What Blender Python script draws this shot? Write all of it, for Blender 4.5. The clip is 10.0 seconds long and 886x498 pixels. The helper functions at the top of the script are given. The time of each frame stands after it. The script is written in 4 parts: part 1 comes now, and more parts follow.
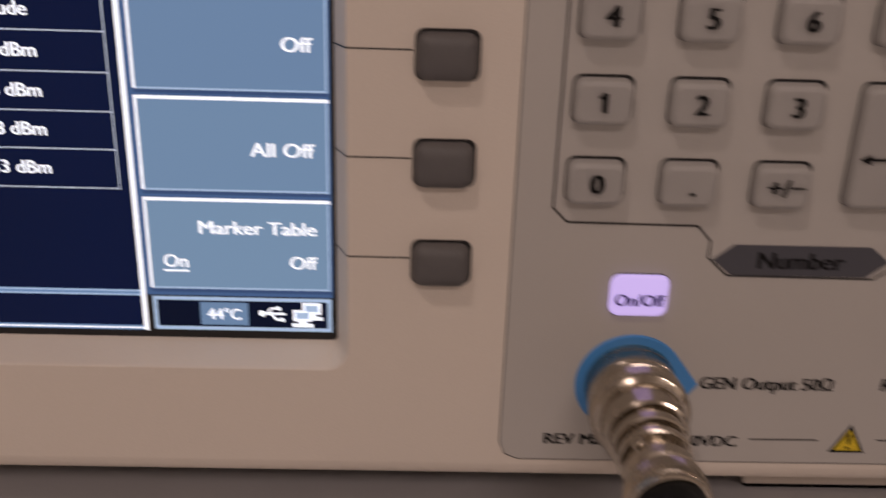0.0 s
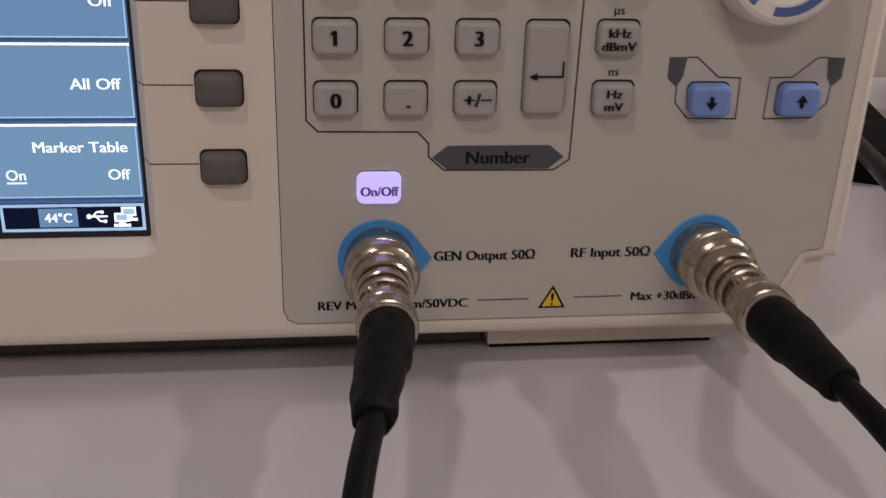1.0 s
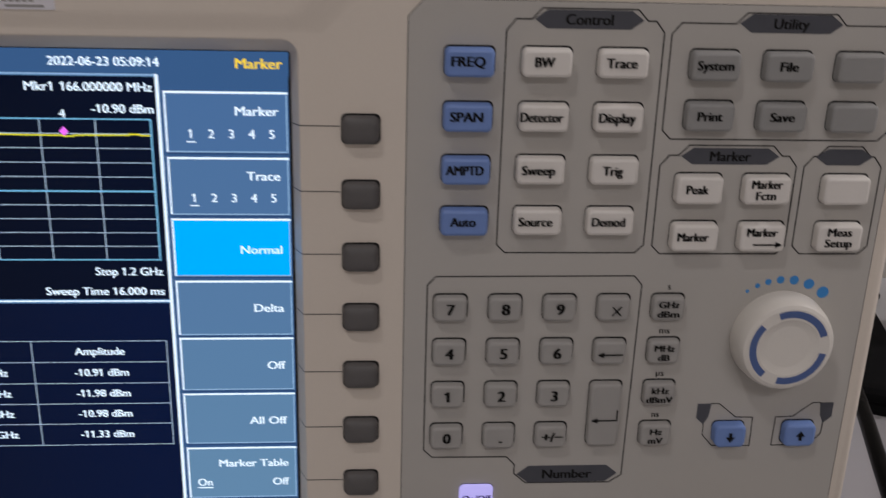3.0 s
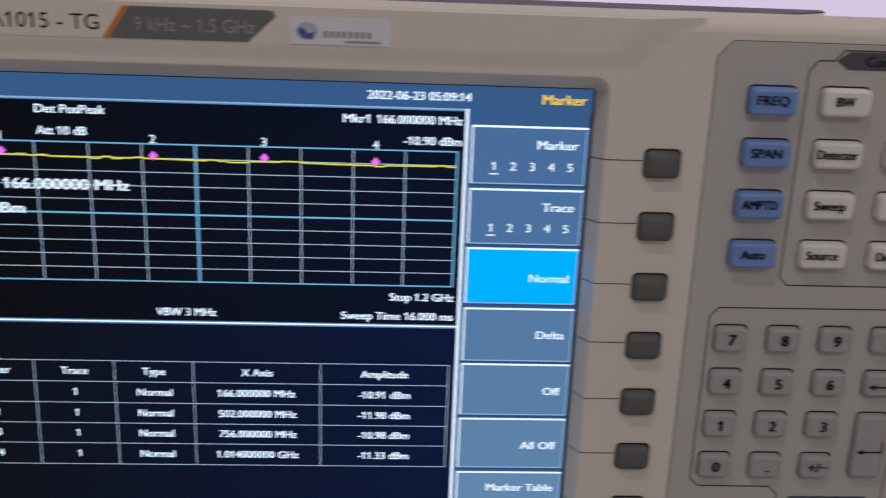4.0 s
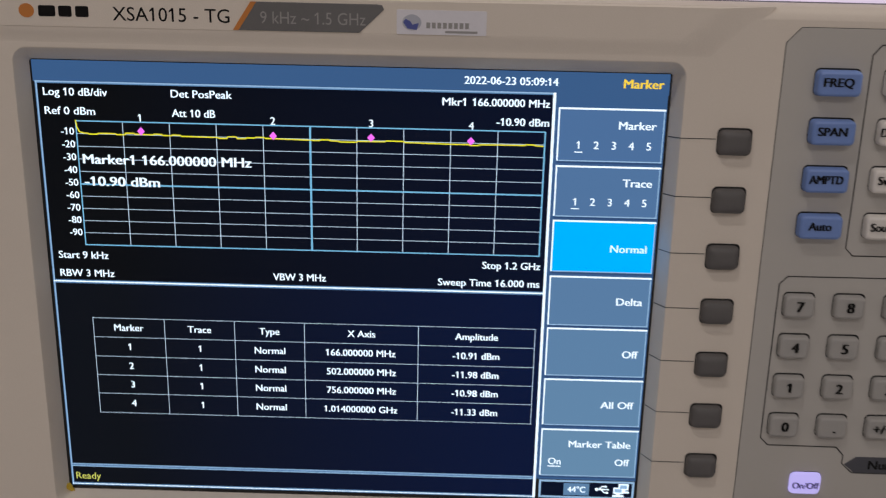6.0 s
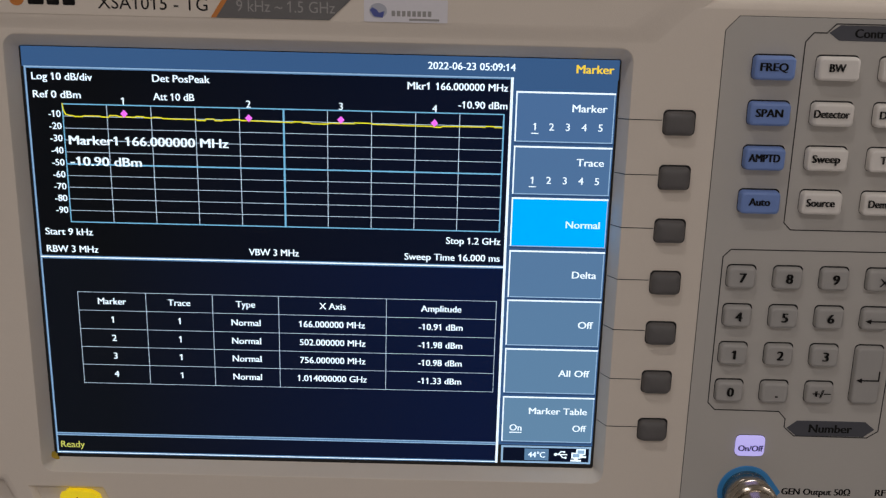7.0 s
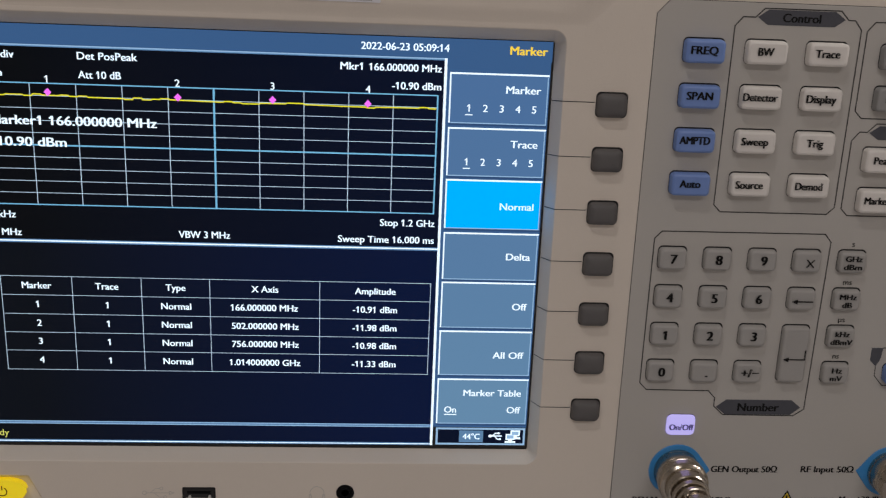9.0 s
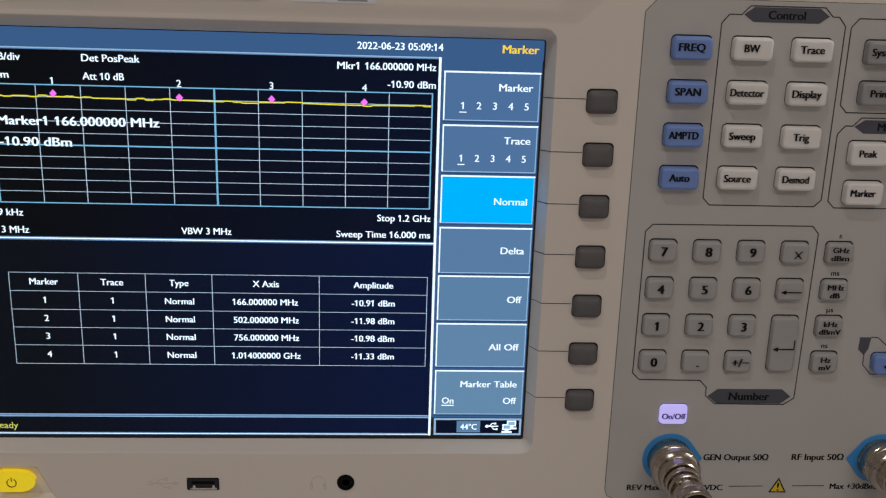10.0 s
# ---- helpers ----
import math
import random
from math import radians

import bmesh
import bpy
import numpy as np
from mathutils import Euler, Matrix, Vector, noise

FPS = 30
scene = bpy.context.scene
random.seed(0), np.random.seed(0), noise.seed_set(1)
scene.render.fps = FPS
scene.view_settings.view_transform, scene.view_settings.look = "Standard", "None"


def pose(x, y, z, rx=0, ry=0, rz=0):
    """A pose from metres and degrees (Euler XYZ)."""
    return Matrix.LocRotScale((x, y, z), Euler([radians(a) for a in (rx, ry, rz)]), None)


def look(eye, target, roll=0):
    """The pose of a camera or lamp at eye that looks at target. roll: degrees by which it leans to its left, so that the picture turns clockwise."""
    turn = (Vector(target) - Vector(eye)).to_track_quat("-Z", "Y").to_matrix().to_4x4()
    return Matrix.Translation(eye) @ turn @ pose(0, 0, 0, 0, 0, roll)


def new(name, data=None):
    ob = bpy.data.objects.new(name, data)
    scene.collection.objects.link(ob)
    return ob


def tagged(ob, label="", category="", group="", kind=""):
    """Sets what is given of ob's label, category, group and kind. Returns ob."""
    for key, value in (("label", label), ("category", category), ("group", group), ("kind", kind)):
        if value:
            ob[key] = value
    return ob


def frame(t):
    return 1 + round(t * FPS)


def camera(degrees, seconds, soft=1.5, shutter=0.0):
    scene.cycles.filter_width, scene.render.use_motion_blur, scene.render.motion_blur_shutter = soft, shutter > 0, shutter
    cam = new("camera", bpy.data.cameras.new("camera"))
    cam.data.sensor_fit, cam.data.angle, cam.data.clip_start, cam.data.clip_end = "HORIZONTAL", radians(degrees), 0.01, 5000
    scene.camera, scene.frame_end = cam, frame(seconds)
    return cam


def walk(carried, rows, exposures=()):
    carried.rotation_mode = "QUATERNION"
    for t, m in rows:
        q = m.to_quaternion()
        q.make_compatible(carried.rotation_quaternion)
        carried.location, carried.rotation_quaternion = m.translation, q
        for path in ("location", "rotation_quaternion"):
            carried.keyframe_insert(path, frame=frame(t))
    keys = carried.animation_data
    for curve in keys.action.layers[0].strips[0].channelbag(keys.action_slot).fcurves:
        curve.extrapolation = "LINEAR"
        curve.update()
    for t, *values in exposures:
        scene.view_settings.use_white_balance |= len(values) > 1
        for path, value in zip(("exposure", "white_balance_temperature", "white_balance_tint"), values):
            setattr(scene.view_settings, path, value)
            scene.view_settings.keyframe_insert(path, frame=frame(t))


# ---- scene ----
cam = camera(47.4, 10.0, soft=1.2, shutter=0.4)
PATH = [
    (0, (0.22697, -0.18040, 0.88942), (0.23829, 0.18568, 0.72862), 1.95),
    (0.2, (0.23374, -0.19624, 0.87913), (0.25974, 0.17712, 0.73797), 2.49),
    (0.5, (0.24871, -0.21683, 0.88296), (0.27961, 0.15423, 0.73681), 2.22),
    (0.7, (0.25551, -0.22915, 0.89085), (0.29027, 0.13704, 0.73369), 1.56),
    (1, (0.25568, -0.24681, 0.89280), (0.30285, 0.11683, 0.73297), 1.84),
    (1.2, (0.26120, -0.25912, 0.88977), (0.30395, 0.10657, 0.73344), 0.89),
    (1.5, (0.26001, -0.26734, 0.89423), (0.30402, 0.09717, 0.73549), 1.04),
    (1.8, (0.25766, -0.26546, 0.91401), (0.30081, 0.09533, 0.74678), 0.64),
    (2, (0.26150, -0.26900, 0.93200), (0.29200, 0.08650, 0.77420), 0.25),
    (2.2, (0.25700, -0.26900, 0.95100), (0.28510, 0.08890, 0.79870), 0.25),
    (2.3, (0.25470, -0.27100, 0.95850), (0.28170, 0.08830, 0.81050), 0.40),
    (3.2, (0.21756, -0.29688, 0.99788), (0.25100, 0.07938, 0.86631), 2.08),
    (3.3, (0.20708, -0.29778, 0.99666), (0.24301, 0.07932, 0.86817), 2.18),
    (3.5, (0.18611, -0.29958, 0.99421), (0.22706, 0.07906, 0.87191), 2.37),
    (4, (0.14992, -0.30092, 0.99179), (0.17250, 0.08027, 0.87267), 2.21),
    (4.5, (0.12790, -0.29249, 0.97970), (0.12485, 0.09186, 0.86897), 2.24),
    (5, (0.11853, -0.28031, 0.96866), (0.11052, 0.10506, 0.86177), 2.00),
    (5.5, (0.11792, -0.29622, 0.97532), (0.12479, 0.08774, 0.86338), 2.28),
    (5.7, (0.13169, -0.31400, 0.98550), (0.12975, 0.06876, 0.86937), 1.54),
    (5.8, (0.13719, -0.32112, 0.98957), (0.13175, 0.06110, 0.87177), 1.24),
    (6.7, (0.14661, -0.36640, 0.97484), (0.14670, 0.02185, 0.87859), 1.47),
    (6.8, (0.14725, -0.36472, 0.97645), (0.14781, 0.02260, 0.87650), 1.46),
    (7, (0.14883, -0.36050, 0.98046), (0.15056, 0.02431, 0.87132), 1.43),
    (7.5, (0.15081, -0.35474, 0.97358), (0.15694, 0.02941, 0.86224), 1.77),
    (8, (0.15164, -0.35311, 0.97225), (0.16259, 0.03064, 0.85994), 2.13),
    (8.5, (0.15049, -0.35591, 0.97440), (0.16586, 0.02786, 0.86268), 2.25),
    (9, (0.15036, -0.35938, 0.97840), (0.17675, 0.02329, 0.86495), 2.36),
    (9.5, (0.15184, -0.36727, 0.97605), (0.18144, 0.01579, 0.86476), 2.31),
    (10, (0.15366, -0.36917, 0.97886), (0.17757, 0.01371, 0.86560), 1.84),
]
walk(cam, [(t, look(eye, target, roll)) for t, eye, target, roll in PATH],
     exposures=[(0.0, 0.03, 7400, 24), (0.6, 0.15, 7050, 18), (1.0, 0.15, 6680, 15), (1.6, 0.09, 6480, 12), (2.2, 0.00, 6230, 10), (3.3, -0.17, 6110, 9), (4.2, -0.16, 6020, 10), (5.7, -0.07, 6310, 9), (7.0, -0.14, 6330, 8), (10.0, -0.10, 6270, 8)])


# ---- light, world and exposure ----
world = bpy.data.worlds.new("world")
scene.world = world
world.use_nodes = True
world.node_tree.nodes["Background"].inputs[0].default_value = (0.9, 0.92, 1.0, 1)
world.node_tree.nodes["Background"].inputs[1].default_value = 0.02


def area_lamp(name, at, aim, size, watts, colour, shape="DISK", size_y=None):
    data = bpy.data.lights.new(name, "AREA")
    data.shape, data.size, data.energy, data.color = shape, size, watts, colour
    if size_y:
        data.size_y = size_y
    ob = new(name, data)
    ob.matrix_world = look(at, aim)
    return tagged(ob, kind="structure")


WARM = (1.0, 0.918, 0.885)
LAMPS = [("lamp_right", (2.20, 0.025), 0.12, 16.6), ("lamp_left", (-0.40, -0.80), 0.14, 7.4), ("lamp_far", (3.40, 0.01), 0.30, 20)]
for lamp, (x, y), size, watts in LAMPS:
    area_lamp(lamp, (x, y, 2.56), (x, y, 0), size, watts, WARM)
area_lamp("lamp_panel", (0.70, -2.10, 2.56), (0.70, -2.10, 0), 1.2, 17, (1.0, 0.925, 0.92), "RECTANGLE", 0.6)

# ---- materials ----


def material(name, colour, rough=0.5, metal=0.0, vary=0.06, scale=60.0, bump=0.0, fine=900.0, emit=None, power=0.0, coat=0.0):
    """Principled surface with soft blotches and fine grain."""
    m = bpy.data.materials.new(name)
    m.use_nodes = True
    nt = m.node_tree
    b = nt.nodes["Principled BSDF"]
    b.inputs["Roughness"].default_value = rough
    b.inputs["Metallic"].default_value = metal
    b.inputs["Coat Weight"].default_value = coat
    co = nt.nodes.new("ShaderNodeTexCoord")
    if vary:
        n1 = nt.nodes.new("ShaderNodeTexNoise")
        n1.inputs["Scale"].default_value = scale
        n1.inputs["Detail"].default_value = 5
        n2 = nt.nodes.new("ShaderNodeTexNoise")
        n2.inputs["Scale"].default_value = fine
        n2.inputs["Detail"].default_value = 3
        add = nt.nodes.new("ShaderNodeMath")
        add.operation = "ADD"
        nt.links.new(co.outputs["Object"], n1.inputs["Vector"])
        nt.links.new(co.outputs["Object"], n2.inputs["Vector"])
        nt.links.new(n1.outputs["Fac"], add.inputs[0])
        nt.links.new(n2.outputs["Fac"], add.inputs[1])
        ramp = nt.nodes.new("ShaderNodeMapRange")
        ramp.inputs["From Min"].default_value, ramp.inputs["From Max"].default_value = 0.6, 1.4
        ramp.inputs["To Min"].default_value, ramp.inputs["To Max"].default_value = 1 - vary, 1 + vary
        nt.links.new(add.outputs[0], ramp.inputs["Value"])
        mul = nt.nodes.new("ShaderNodeVectorMath")
        mul.operation = "SCALE"
        mul.inputs[0].default_value = colour
        nt.links.new(ramp.outputs[0], mul.inputs["Scale"])
        nt.links.new(mul.outputs[0], b.inputs["Base Color"])
        rr_ = nt.nodes.new("ShaderNodeMapRange")
        rr_.inputs["From Min"].default_value, rr_.inputs["From Max"].default_value = 0.3, 0.7
        rr_.inputs["To Min"].default_value, rr_.inputs["To Max"].default_value = max(0.02, rough - 0.08), min(1, rough + 0.08)
        nt.links.new(n1.outputs["Fac"], rr_.inputs["Value"])
        nt.links.new(rr_.outputs[0], b.inputs["Roughness"])
        if bump:
            bp = nt.nodes.new("ShaderNodeBump")
            bp.inputs["Strength"].default_value = bump
            bp.inputs["Distance"].default_value = 0.0002
            nt.links.new(n2.outputs["Fac"], bp.inputs["Height"])
            nt.links.new(bp.outputs[0], b.inputs["Normal"])
    else:
        b.inputs["Base Color"].default_value = (*colour, 1)
    if emit:
        b.inputs["Emission Color"].default_value = (*emit, 1)
        b.inputs["Emission Strength"].default_value = power
    return m


def srgb(r, g, b):
    return tuple(((c / 255 + 0.055) / 1.055) ** 2.4 if c > 10 else c / 255 / 12.92 for c in (r, g, b))


def screen_glow(name, r, g, b, power=1.0):
    """Lit area of a display behind a satin front."""
    power = power * 1.17
    m = material(name, (0.004, 0.004, 0.005), 0.22, vary=0, emit=tuple(c * k for c, k in zip(srgb(r, g, b), (0.92, 1.0, 1.06))), power=power)
    m.node_tree.nodes["Principled BSDF"].inputs["Specular IOR Level"].default_value = 0.07
    return m


IVORY = material("ivory_plastic", (0.72, 0.645, 0.560), 0.7, vary=0.035, scale=14, bump=0.25, fine=2600)
PANEL = material("grey_panel_film", (0.482, 0.457, 0.421), 0.48, vary=0.03, scale=18, bump=0.2, fine=3000)
GREY_KEY = material("grey_rubber_key", (0.37, 0.355, 0.335), 0.55, vary=0.05, scale=90, bump=0.2, fine=3500)
WHITE_KEY = material("white_rubber_key", (0.76, 0.72, 0.67), 0.45, vary=0.04, scale=90, bump=0.15, fine=3500)
MID_KEY = material("mid_grey_rubber_key", (0.30, 0.295, 0.285), 0.5, vary=0.05, scale=90, bump=0.15, fine=3500)
BLUE_KEY = material("blue_rubber_key", (0.168, 0.265, 0.57), 0.42, vary=0.06, scale=80, bump=0.15, fine=3500)
SOFT_KEY = material("charcoal_rubber_key", (0.105, 0.098, 0.096), 0.6, vary=0.1, scale=120, bump=0.2, fine=3500)
GAP = material("dark_key_gap", (0.012, 0.011, 0.011), 0.7, vary=0)
INK = material("black_ink", (0.007, 0.0065, 0.0065), 0.5, vary=0)
LINE = material("thin_print_line", (0.022, 0.02, 0.019), 0.5, vary=0)
BADGE = material("slate_badge", (0.066, 0.068, 0.082), 0.5, vary=0.05, scale=150)
KNOB = material("white_knob_plastic", (0.74, 0.70, 0.64), 0.4, vary=0.03, scale=40, bump=0.1, fine=2500)
KNOB_BLUE = material("dark_blue_inlay", (0.075, 0.125, 0.31), 0.4, vary=0.04, scale=200)
DOT_BLUE = material("sky_blue_print", (0.045, 0.25, 0.62), 0.45, vary=0.04, scale=200)
RING_BLUE = material("connector_ring_blue", (0.045, 0.26, 0.60), 0.4, vary=0.05, scale=120)
NICKEL = material("nickel_plating", (0.46, 0.405, 0.335), 0.22, metal=1.0, vary=0.07, scale=350, bump=0.08, fine=2500)
RUBBER = material("black_rubber", (0.007, 0.007, 0.007), 0.55, vary=0.2, scale=200, bump=0.3, fine=1800)
CABLE = material("black_cable_jacket", (0.007, 0.007, 0.007), 0.45, vary=0.2, scale=150, bump=0.15, fine=1500)
MAINS = material("glossy_black_jacket", (0.004, 0.004, 0.004), 0.22, vary=0.1, scale=90)
BLACK = material("black_plastic", (0.009, 0.009, 0.0095), 0.45, vary=0.15, scale=60, bump=0.2, fine=900)
# Dark brown of cord and booklet cover, also the painted shade under the instrument.
DARK_BROWN = material("dark_brown_and_gap_shade", (0.05, 0.044, 0.041), 0.6, vary=0.1, scale=40)
STEEL = material("usb_steel", (0.72, 0.69, 0.66), 0.42, metal=1.0, vary=0.05, scale=400)
YELLOW = material("yellow_lit_button", (0.75, 0.56, 0.01), 0.35, vary=0.04, scale=200, emit=(0.90, 0.66, 0.01), power=0.5)
GLUE = material("amber_glue_with_glow", (0.50, 0.34, 0.03), 0.25, vary=0.15, scale=500, emit=(0.8, 0.55, 0.02), power=0.03)
LED = material("lit_lavender_key", (0.25, 0.22, 0.3), 0.4, vary=0, emit=srgb(192, 180, 250), power=0.85)
VIOLET_INK = material("violet_ink", (0.02, 0.015, 0.05), 0.5, vary=0, emit=srgb(50, 36, 90), power=0.8)
WARN = material("warning_yellow", (0.70, 0.50, 0.02), 0.45, vary=0.05, scale=300)
TAG = material("slate_tag", (0.142, 0.138, 0.137), 0.4, vary=0.04, scale=60)
TAG_INK = material("pale_tag_print", (0.32, 0.31, 0.30), 0.5, vary=0)
ORANGE = material("orange_print", (0.56, 0.20, 0.04), 0.45, vary=0.04, scale=200)
PAPER = material("sticker_paper", (0.74, 0.72, 0.76), 0.4, vary=0.03, scale=100)
NAVY = material("navy_print", (0.08, 0.10, 0.33), 0.4, vary=0)
PALE = material("pale_print", (0.45, 0.46, 0.52), 0.4, vary=0)
DESK = material("white_desk_laminate", (0.51, 0.50, 0.506), 0.42, vary=0.03, scale=9, bump=0.12, fine=1200)
WALL = material("painted_wall", (0.74, 0.71, 0.67), 0.8, vary=0.04, scale=3, bump=0.2, fine=300)
PARTITION = material("beige_partition", (0.52, 0.49, 0.45), 0.75, vary=0.05, scale=6, bump=0.3, fine=900)
FLOOR = material("pale_floor", (0.52, 0.48, 0.44), 0.6, vary=0.1, scale=4, bump=0.1, fine=200)
CEILING = material("white_ceiling", (0.80, 0.785, 0.76), 0.85, vary=0.03, scale=3)
CARTON = material("white_carton", (0.74, 0.72, 0.73), 0.55, vary=0.03, scale=20)
SPECK = material("dust_speck", (0.12, 0.11, 0.10), 0.8, vary=0)

S_SLATE = screen_glow("screen_slate", 58, 87, 125)
S_CELLS = [screen_glow("screen_menu_cell", 76 + 4.2 * k, 105 + 4.4 * k, 143 + 2.4 * k) for k in range(7)]
S_CELL = S_CELLS[4]


def screen_bleed(name, left, right):
    """Dark display field whose backlight bleed turns bluer from one side to the other."""
    m = screen_glow(name, *left)
    nt = m.node_tree
    co = nt.nodes.new("ShaderNodeTexCoord")
    xyz = nt.nodes.new("ShaderNodeSeparateXYZ")
    span = nt.nodes.new("ShaderNodeMapRange")
    span.inputs["From Min"].default_value, span.inputs["From Max"].default_value = -0.16, -0.02
    blend = nt.nodes.new("ShaderNodeMix")
    blend.data_type = "RGBA"
    blend.inputs[6].default_value, blend.inputs[7].default_value = (*srgb(*left), 1), (*srgb(*right), 1)
    nt.links.new(co.outputs["Object"], xyz.inputs[0])
    nt.links.new(xyz.outputs["X"], span.inputs["Value"])
    nt.links.new(span.outputs[0], blend.inputs[0])
    nt.links.new(blend.outputs[2], nt.nodes["Principled BSDF"].inputs["Emission Color"])
    return m


S_BLACK = screen_bleed("screen_black", (5, 7, 10), (4, 12, 33))
S_NAVY = screen_bleed("screen_navy", (8, 12, 19), (6, 18, 49))
S_CYAN = screen_glow("screen_cyan", 0, 168, 254, 1.05)
S_WHITE = screen_glow("screen_white", 246, 250, 254, 1.04)
S_SOFT = screen_glow("screen_soft_white", 240, 246, 252, 1.18)
S_GRID = screen_glow("screen_grid", 190, 202, 216)
S_ICE = screen_glow("screen_ice", 220, 240, 255, 1.1)
S_GRID_BOLD = screen_glow("screen_grid_bold", 120, 176, 206)
S_EDGE = screen_glow("screen_pale_edge", 150, 176, 202)
S_BEVEL = screen_glow("screen_bevel", 92, 124, 160)
S_SHADE = screen_glow("screen_cell_shade", 48, 70, 104)
S_YELLOW = screen_glow("screen_yellow", 235, 218, 40)
S_KHAKI = screen_glow("screen_khaki", 214, 206, 96)
S_ORANGE = screen_glow("screen_orange", 252, 204, 62)
S_PINK = screen_glow("screen_pink", 250, 110, 235)
S_FRAME = material("display_black_edge", (0.006, 0.006, 0.007), 0.3, vary=0)
MON_GLOW = material("monitor_pale_page", (0.02, 0.02, 0.02), 0.3, vary=0, emit=srgb(226, 206, 228), power=1.0)

INK.node_tree.nodes["Principled BSDF"].inputs["Specular IOR Level"].default_value = 0.15
for m_, index in ((IVORY, 1.18), (MAINS, 1.08), (BLACK, 1.08), (RUBBER, 1.2), (CABLE, 1.2)):
    m_.node_tree.nodes["Principled BSDF"].inputs["IOR"].default_value = index

# ---- mesh helpers (millimetres; x right, y away, z up from the display's lower left corner) ----
BASE = (184.5, 50.0, -40.0)


def L(x, y, z):
    """Millimetres of the instrument to metres from its base."""
    return Vector(((x - BASE[0]) / 1000, (y - BASE[1]) / 1000, (z - BASE[2]) / 1000))


def W(x, y, z):
    """Millimetres of the instrument to metres of the world."""
    return Vector((x / 1000, y / 1000, 0.79 + z / 1000))


def finish(bm, name, mat, smooth=True):
    bmesh.ops.recalc_face_normals(bm, faces=bm.faces)
    me = bpy.data.meshes.new(name)
    bm.to_mesh(me)
    bm.free()
    me.materials.append(mat)
    if smooth:
        me.shade_smooth()
        me.set_sharp_from_angle(angle=radians(32))
        for f in me.polygons:
            if abs(f.normal.y) > 0.9995:
                f.use_smooth = False
    return me


def part(name, bm, mat, parent, label="", at=None, smooth=True):
    me = bm if isinstance(bm, bpy.types.Mesh) else finish(bm, name, mat, smooth)
    ob = new(name, me)
    ob.parent = parent
    if at is not None:
        ob.location = at
    return tagged(ob, label)


def rounded(x0, z0, x1, z1, r, n=4):
    """Outline of a rounded rectangle, anticlockwise as seen from the front."""
    out = []
    for cx, cz, a in ((x1 - r, z0 + r, -90), (x1 - r, z1 - r, 0), (x0 + r, z1 - r, 90), (x0 + r, z0 + r, 180)):
        for i in range(n + 1):
            t = radians(a + 90 * i / n)
            out.append((cx + r * math.cos(t), cz + r * math.sin(t)))
    return out


def inset(poly, d):
    """The outline moved inwards by d (outwards if negative)."""
    out, n = [], len(poly)
    for i in range(n):
        p, q, s = (Vector(poly[(i + k) % n]) for k in (-1, 0, 1))
        a, b = (q - p).normalized(), (s - q).normalized()
        na, nb = Vector((-a.y, a.x)), Vector((-b.y, b.x))
        m = na + nb
        m = m / max(0.35, m.length_squared / 2) if m.length > 1e-6 else na
        out.append((q.x + m.x * d, q.y + m.y * d))
    return out


def loft(bm, rings, to=L, caps=(True, True)):
    """Joins rings of (x, y, z) points of equal number into a skin."""
    loops = [[bm.verts.new(to(*p)) for p in ring] for ring in rings]
    n = len(loops[0])
    for a, b in zip(loops, loops[1:]):
        for i in range(n):
            bm.faces.new((a[i], a[(i + 1) % n], b[(i + 1) % n], b[i]))
    for loop, want in ((loops[0], caps[0]), (loops[-1], caps[1])):
        if want:
            bm.faces.new(loop)
    return loops


def ring(poly, y):
    return [(x, y, z) for x, z in poly]


def plate(poly, front, back, soft=0.0, to=L):
    """A plate with that outline; its front edge is eased by soft."""
    bm = bmesh.new()
    rings = [ring(poly, back)]
    if soft:
        rings += [ring(poly, front + soft), ring(inset(poly, soft * 0.3), front + soft * 0.3), ring(inset(poly, soft), front)]
    else:
        rings.append(ring(poly, front))
    loft(bm, rings, to)
    return bm


def ribbon(points, width, y, closed=False, thick=0.12, to=L, bm=None):
    """A printed line along points (x, z)."""
    bm = bm or bmesh.new()
    pts = [Vector(p) for p in points]
    n = len(pts)
    sides = []
    for i in range(n):
        a = pts[i] - pts[i - 1] if (i or closed) else pts[1] - pts[0]
        b = pts[(i + 1) % n] - pts[i] if (i < n - 1 or closed) else pts[-1] - pts[-2]
        a, b = a.normalized(), b.normalized()
        m = Vector((-a.y - b.y, a.x + b.x))
        m = m / max(0.3, m.length_squared / 2) * width / 2
        sides.append((pts[i] + m, pts[i] - m))
    v = [[bm.verts.new(to(s.x, yy, s.y)) for s in pair for yy in (y, y + thick)] for pair in sides]
    for i in range(n if closed else n - 1):
        p, q = v[i], v[(i + 1) % n]
        for j, k in ((0, 2), (2, 3), (3, 1), (1, 0)):
            bm.faces.new((p[j], p[k], q[k], q[j]))
    if not closed:
        for p in (v[0], v[-1]):
            bm.faces.new((p[0], p[1], p[3], p[2]))
    return bm


def lathe(bm, profile, centre, axis=(0, -1, 0), segments=40, to=L, wave=None):
    """Turns a profile of (distance along the axis, radius) round the axis. wave: ring index to (teeth, depth)."""
    ax = Vector(axis).normalized()
    u = ax.cross(Vector((0, 0, 1))).normalized()
    w = u.cross(ax)
    rings = []
    for k, (d, r) in enumerate(profile):
        ringpts = []
        for i in range(segments):
            t = 2 * math.pi * i / segments
            rr = r - (wave[k] if wave and k in wave and i % 2 else 0)
            p = Vector(centre) + ax * d + (u * math.cos(t) + w * math.sin(t)) * rr
            ringpts.append(tuple(p))
        rings.append(ringpts)
    loft(bm, rings, to)
    return bm


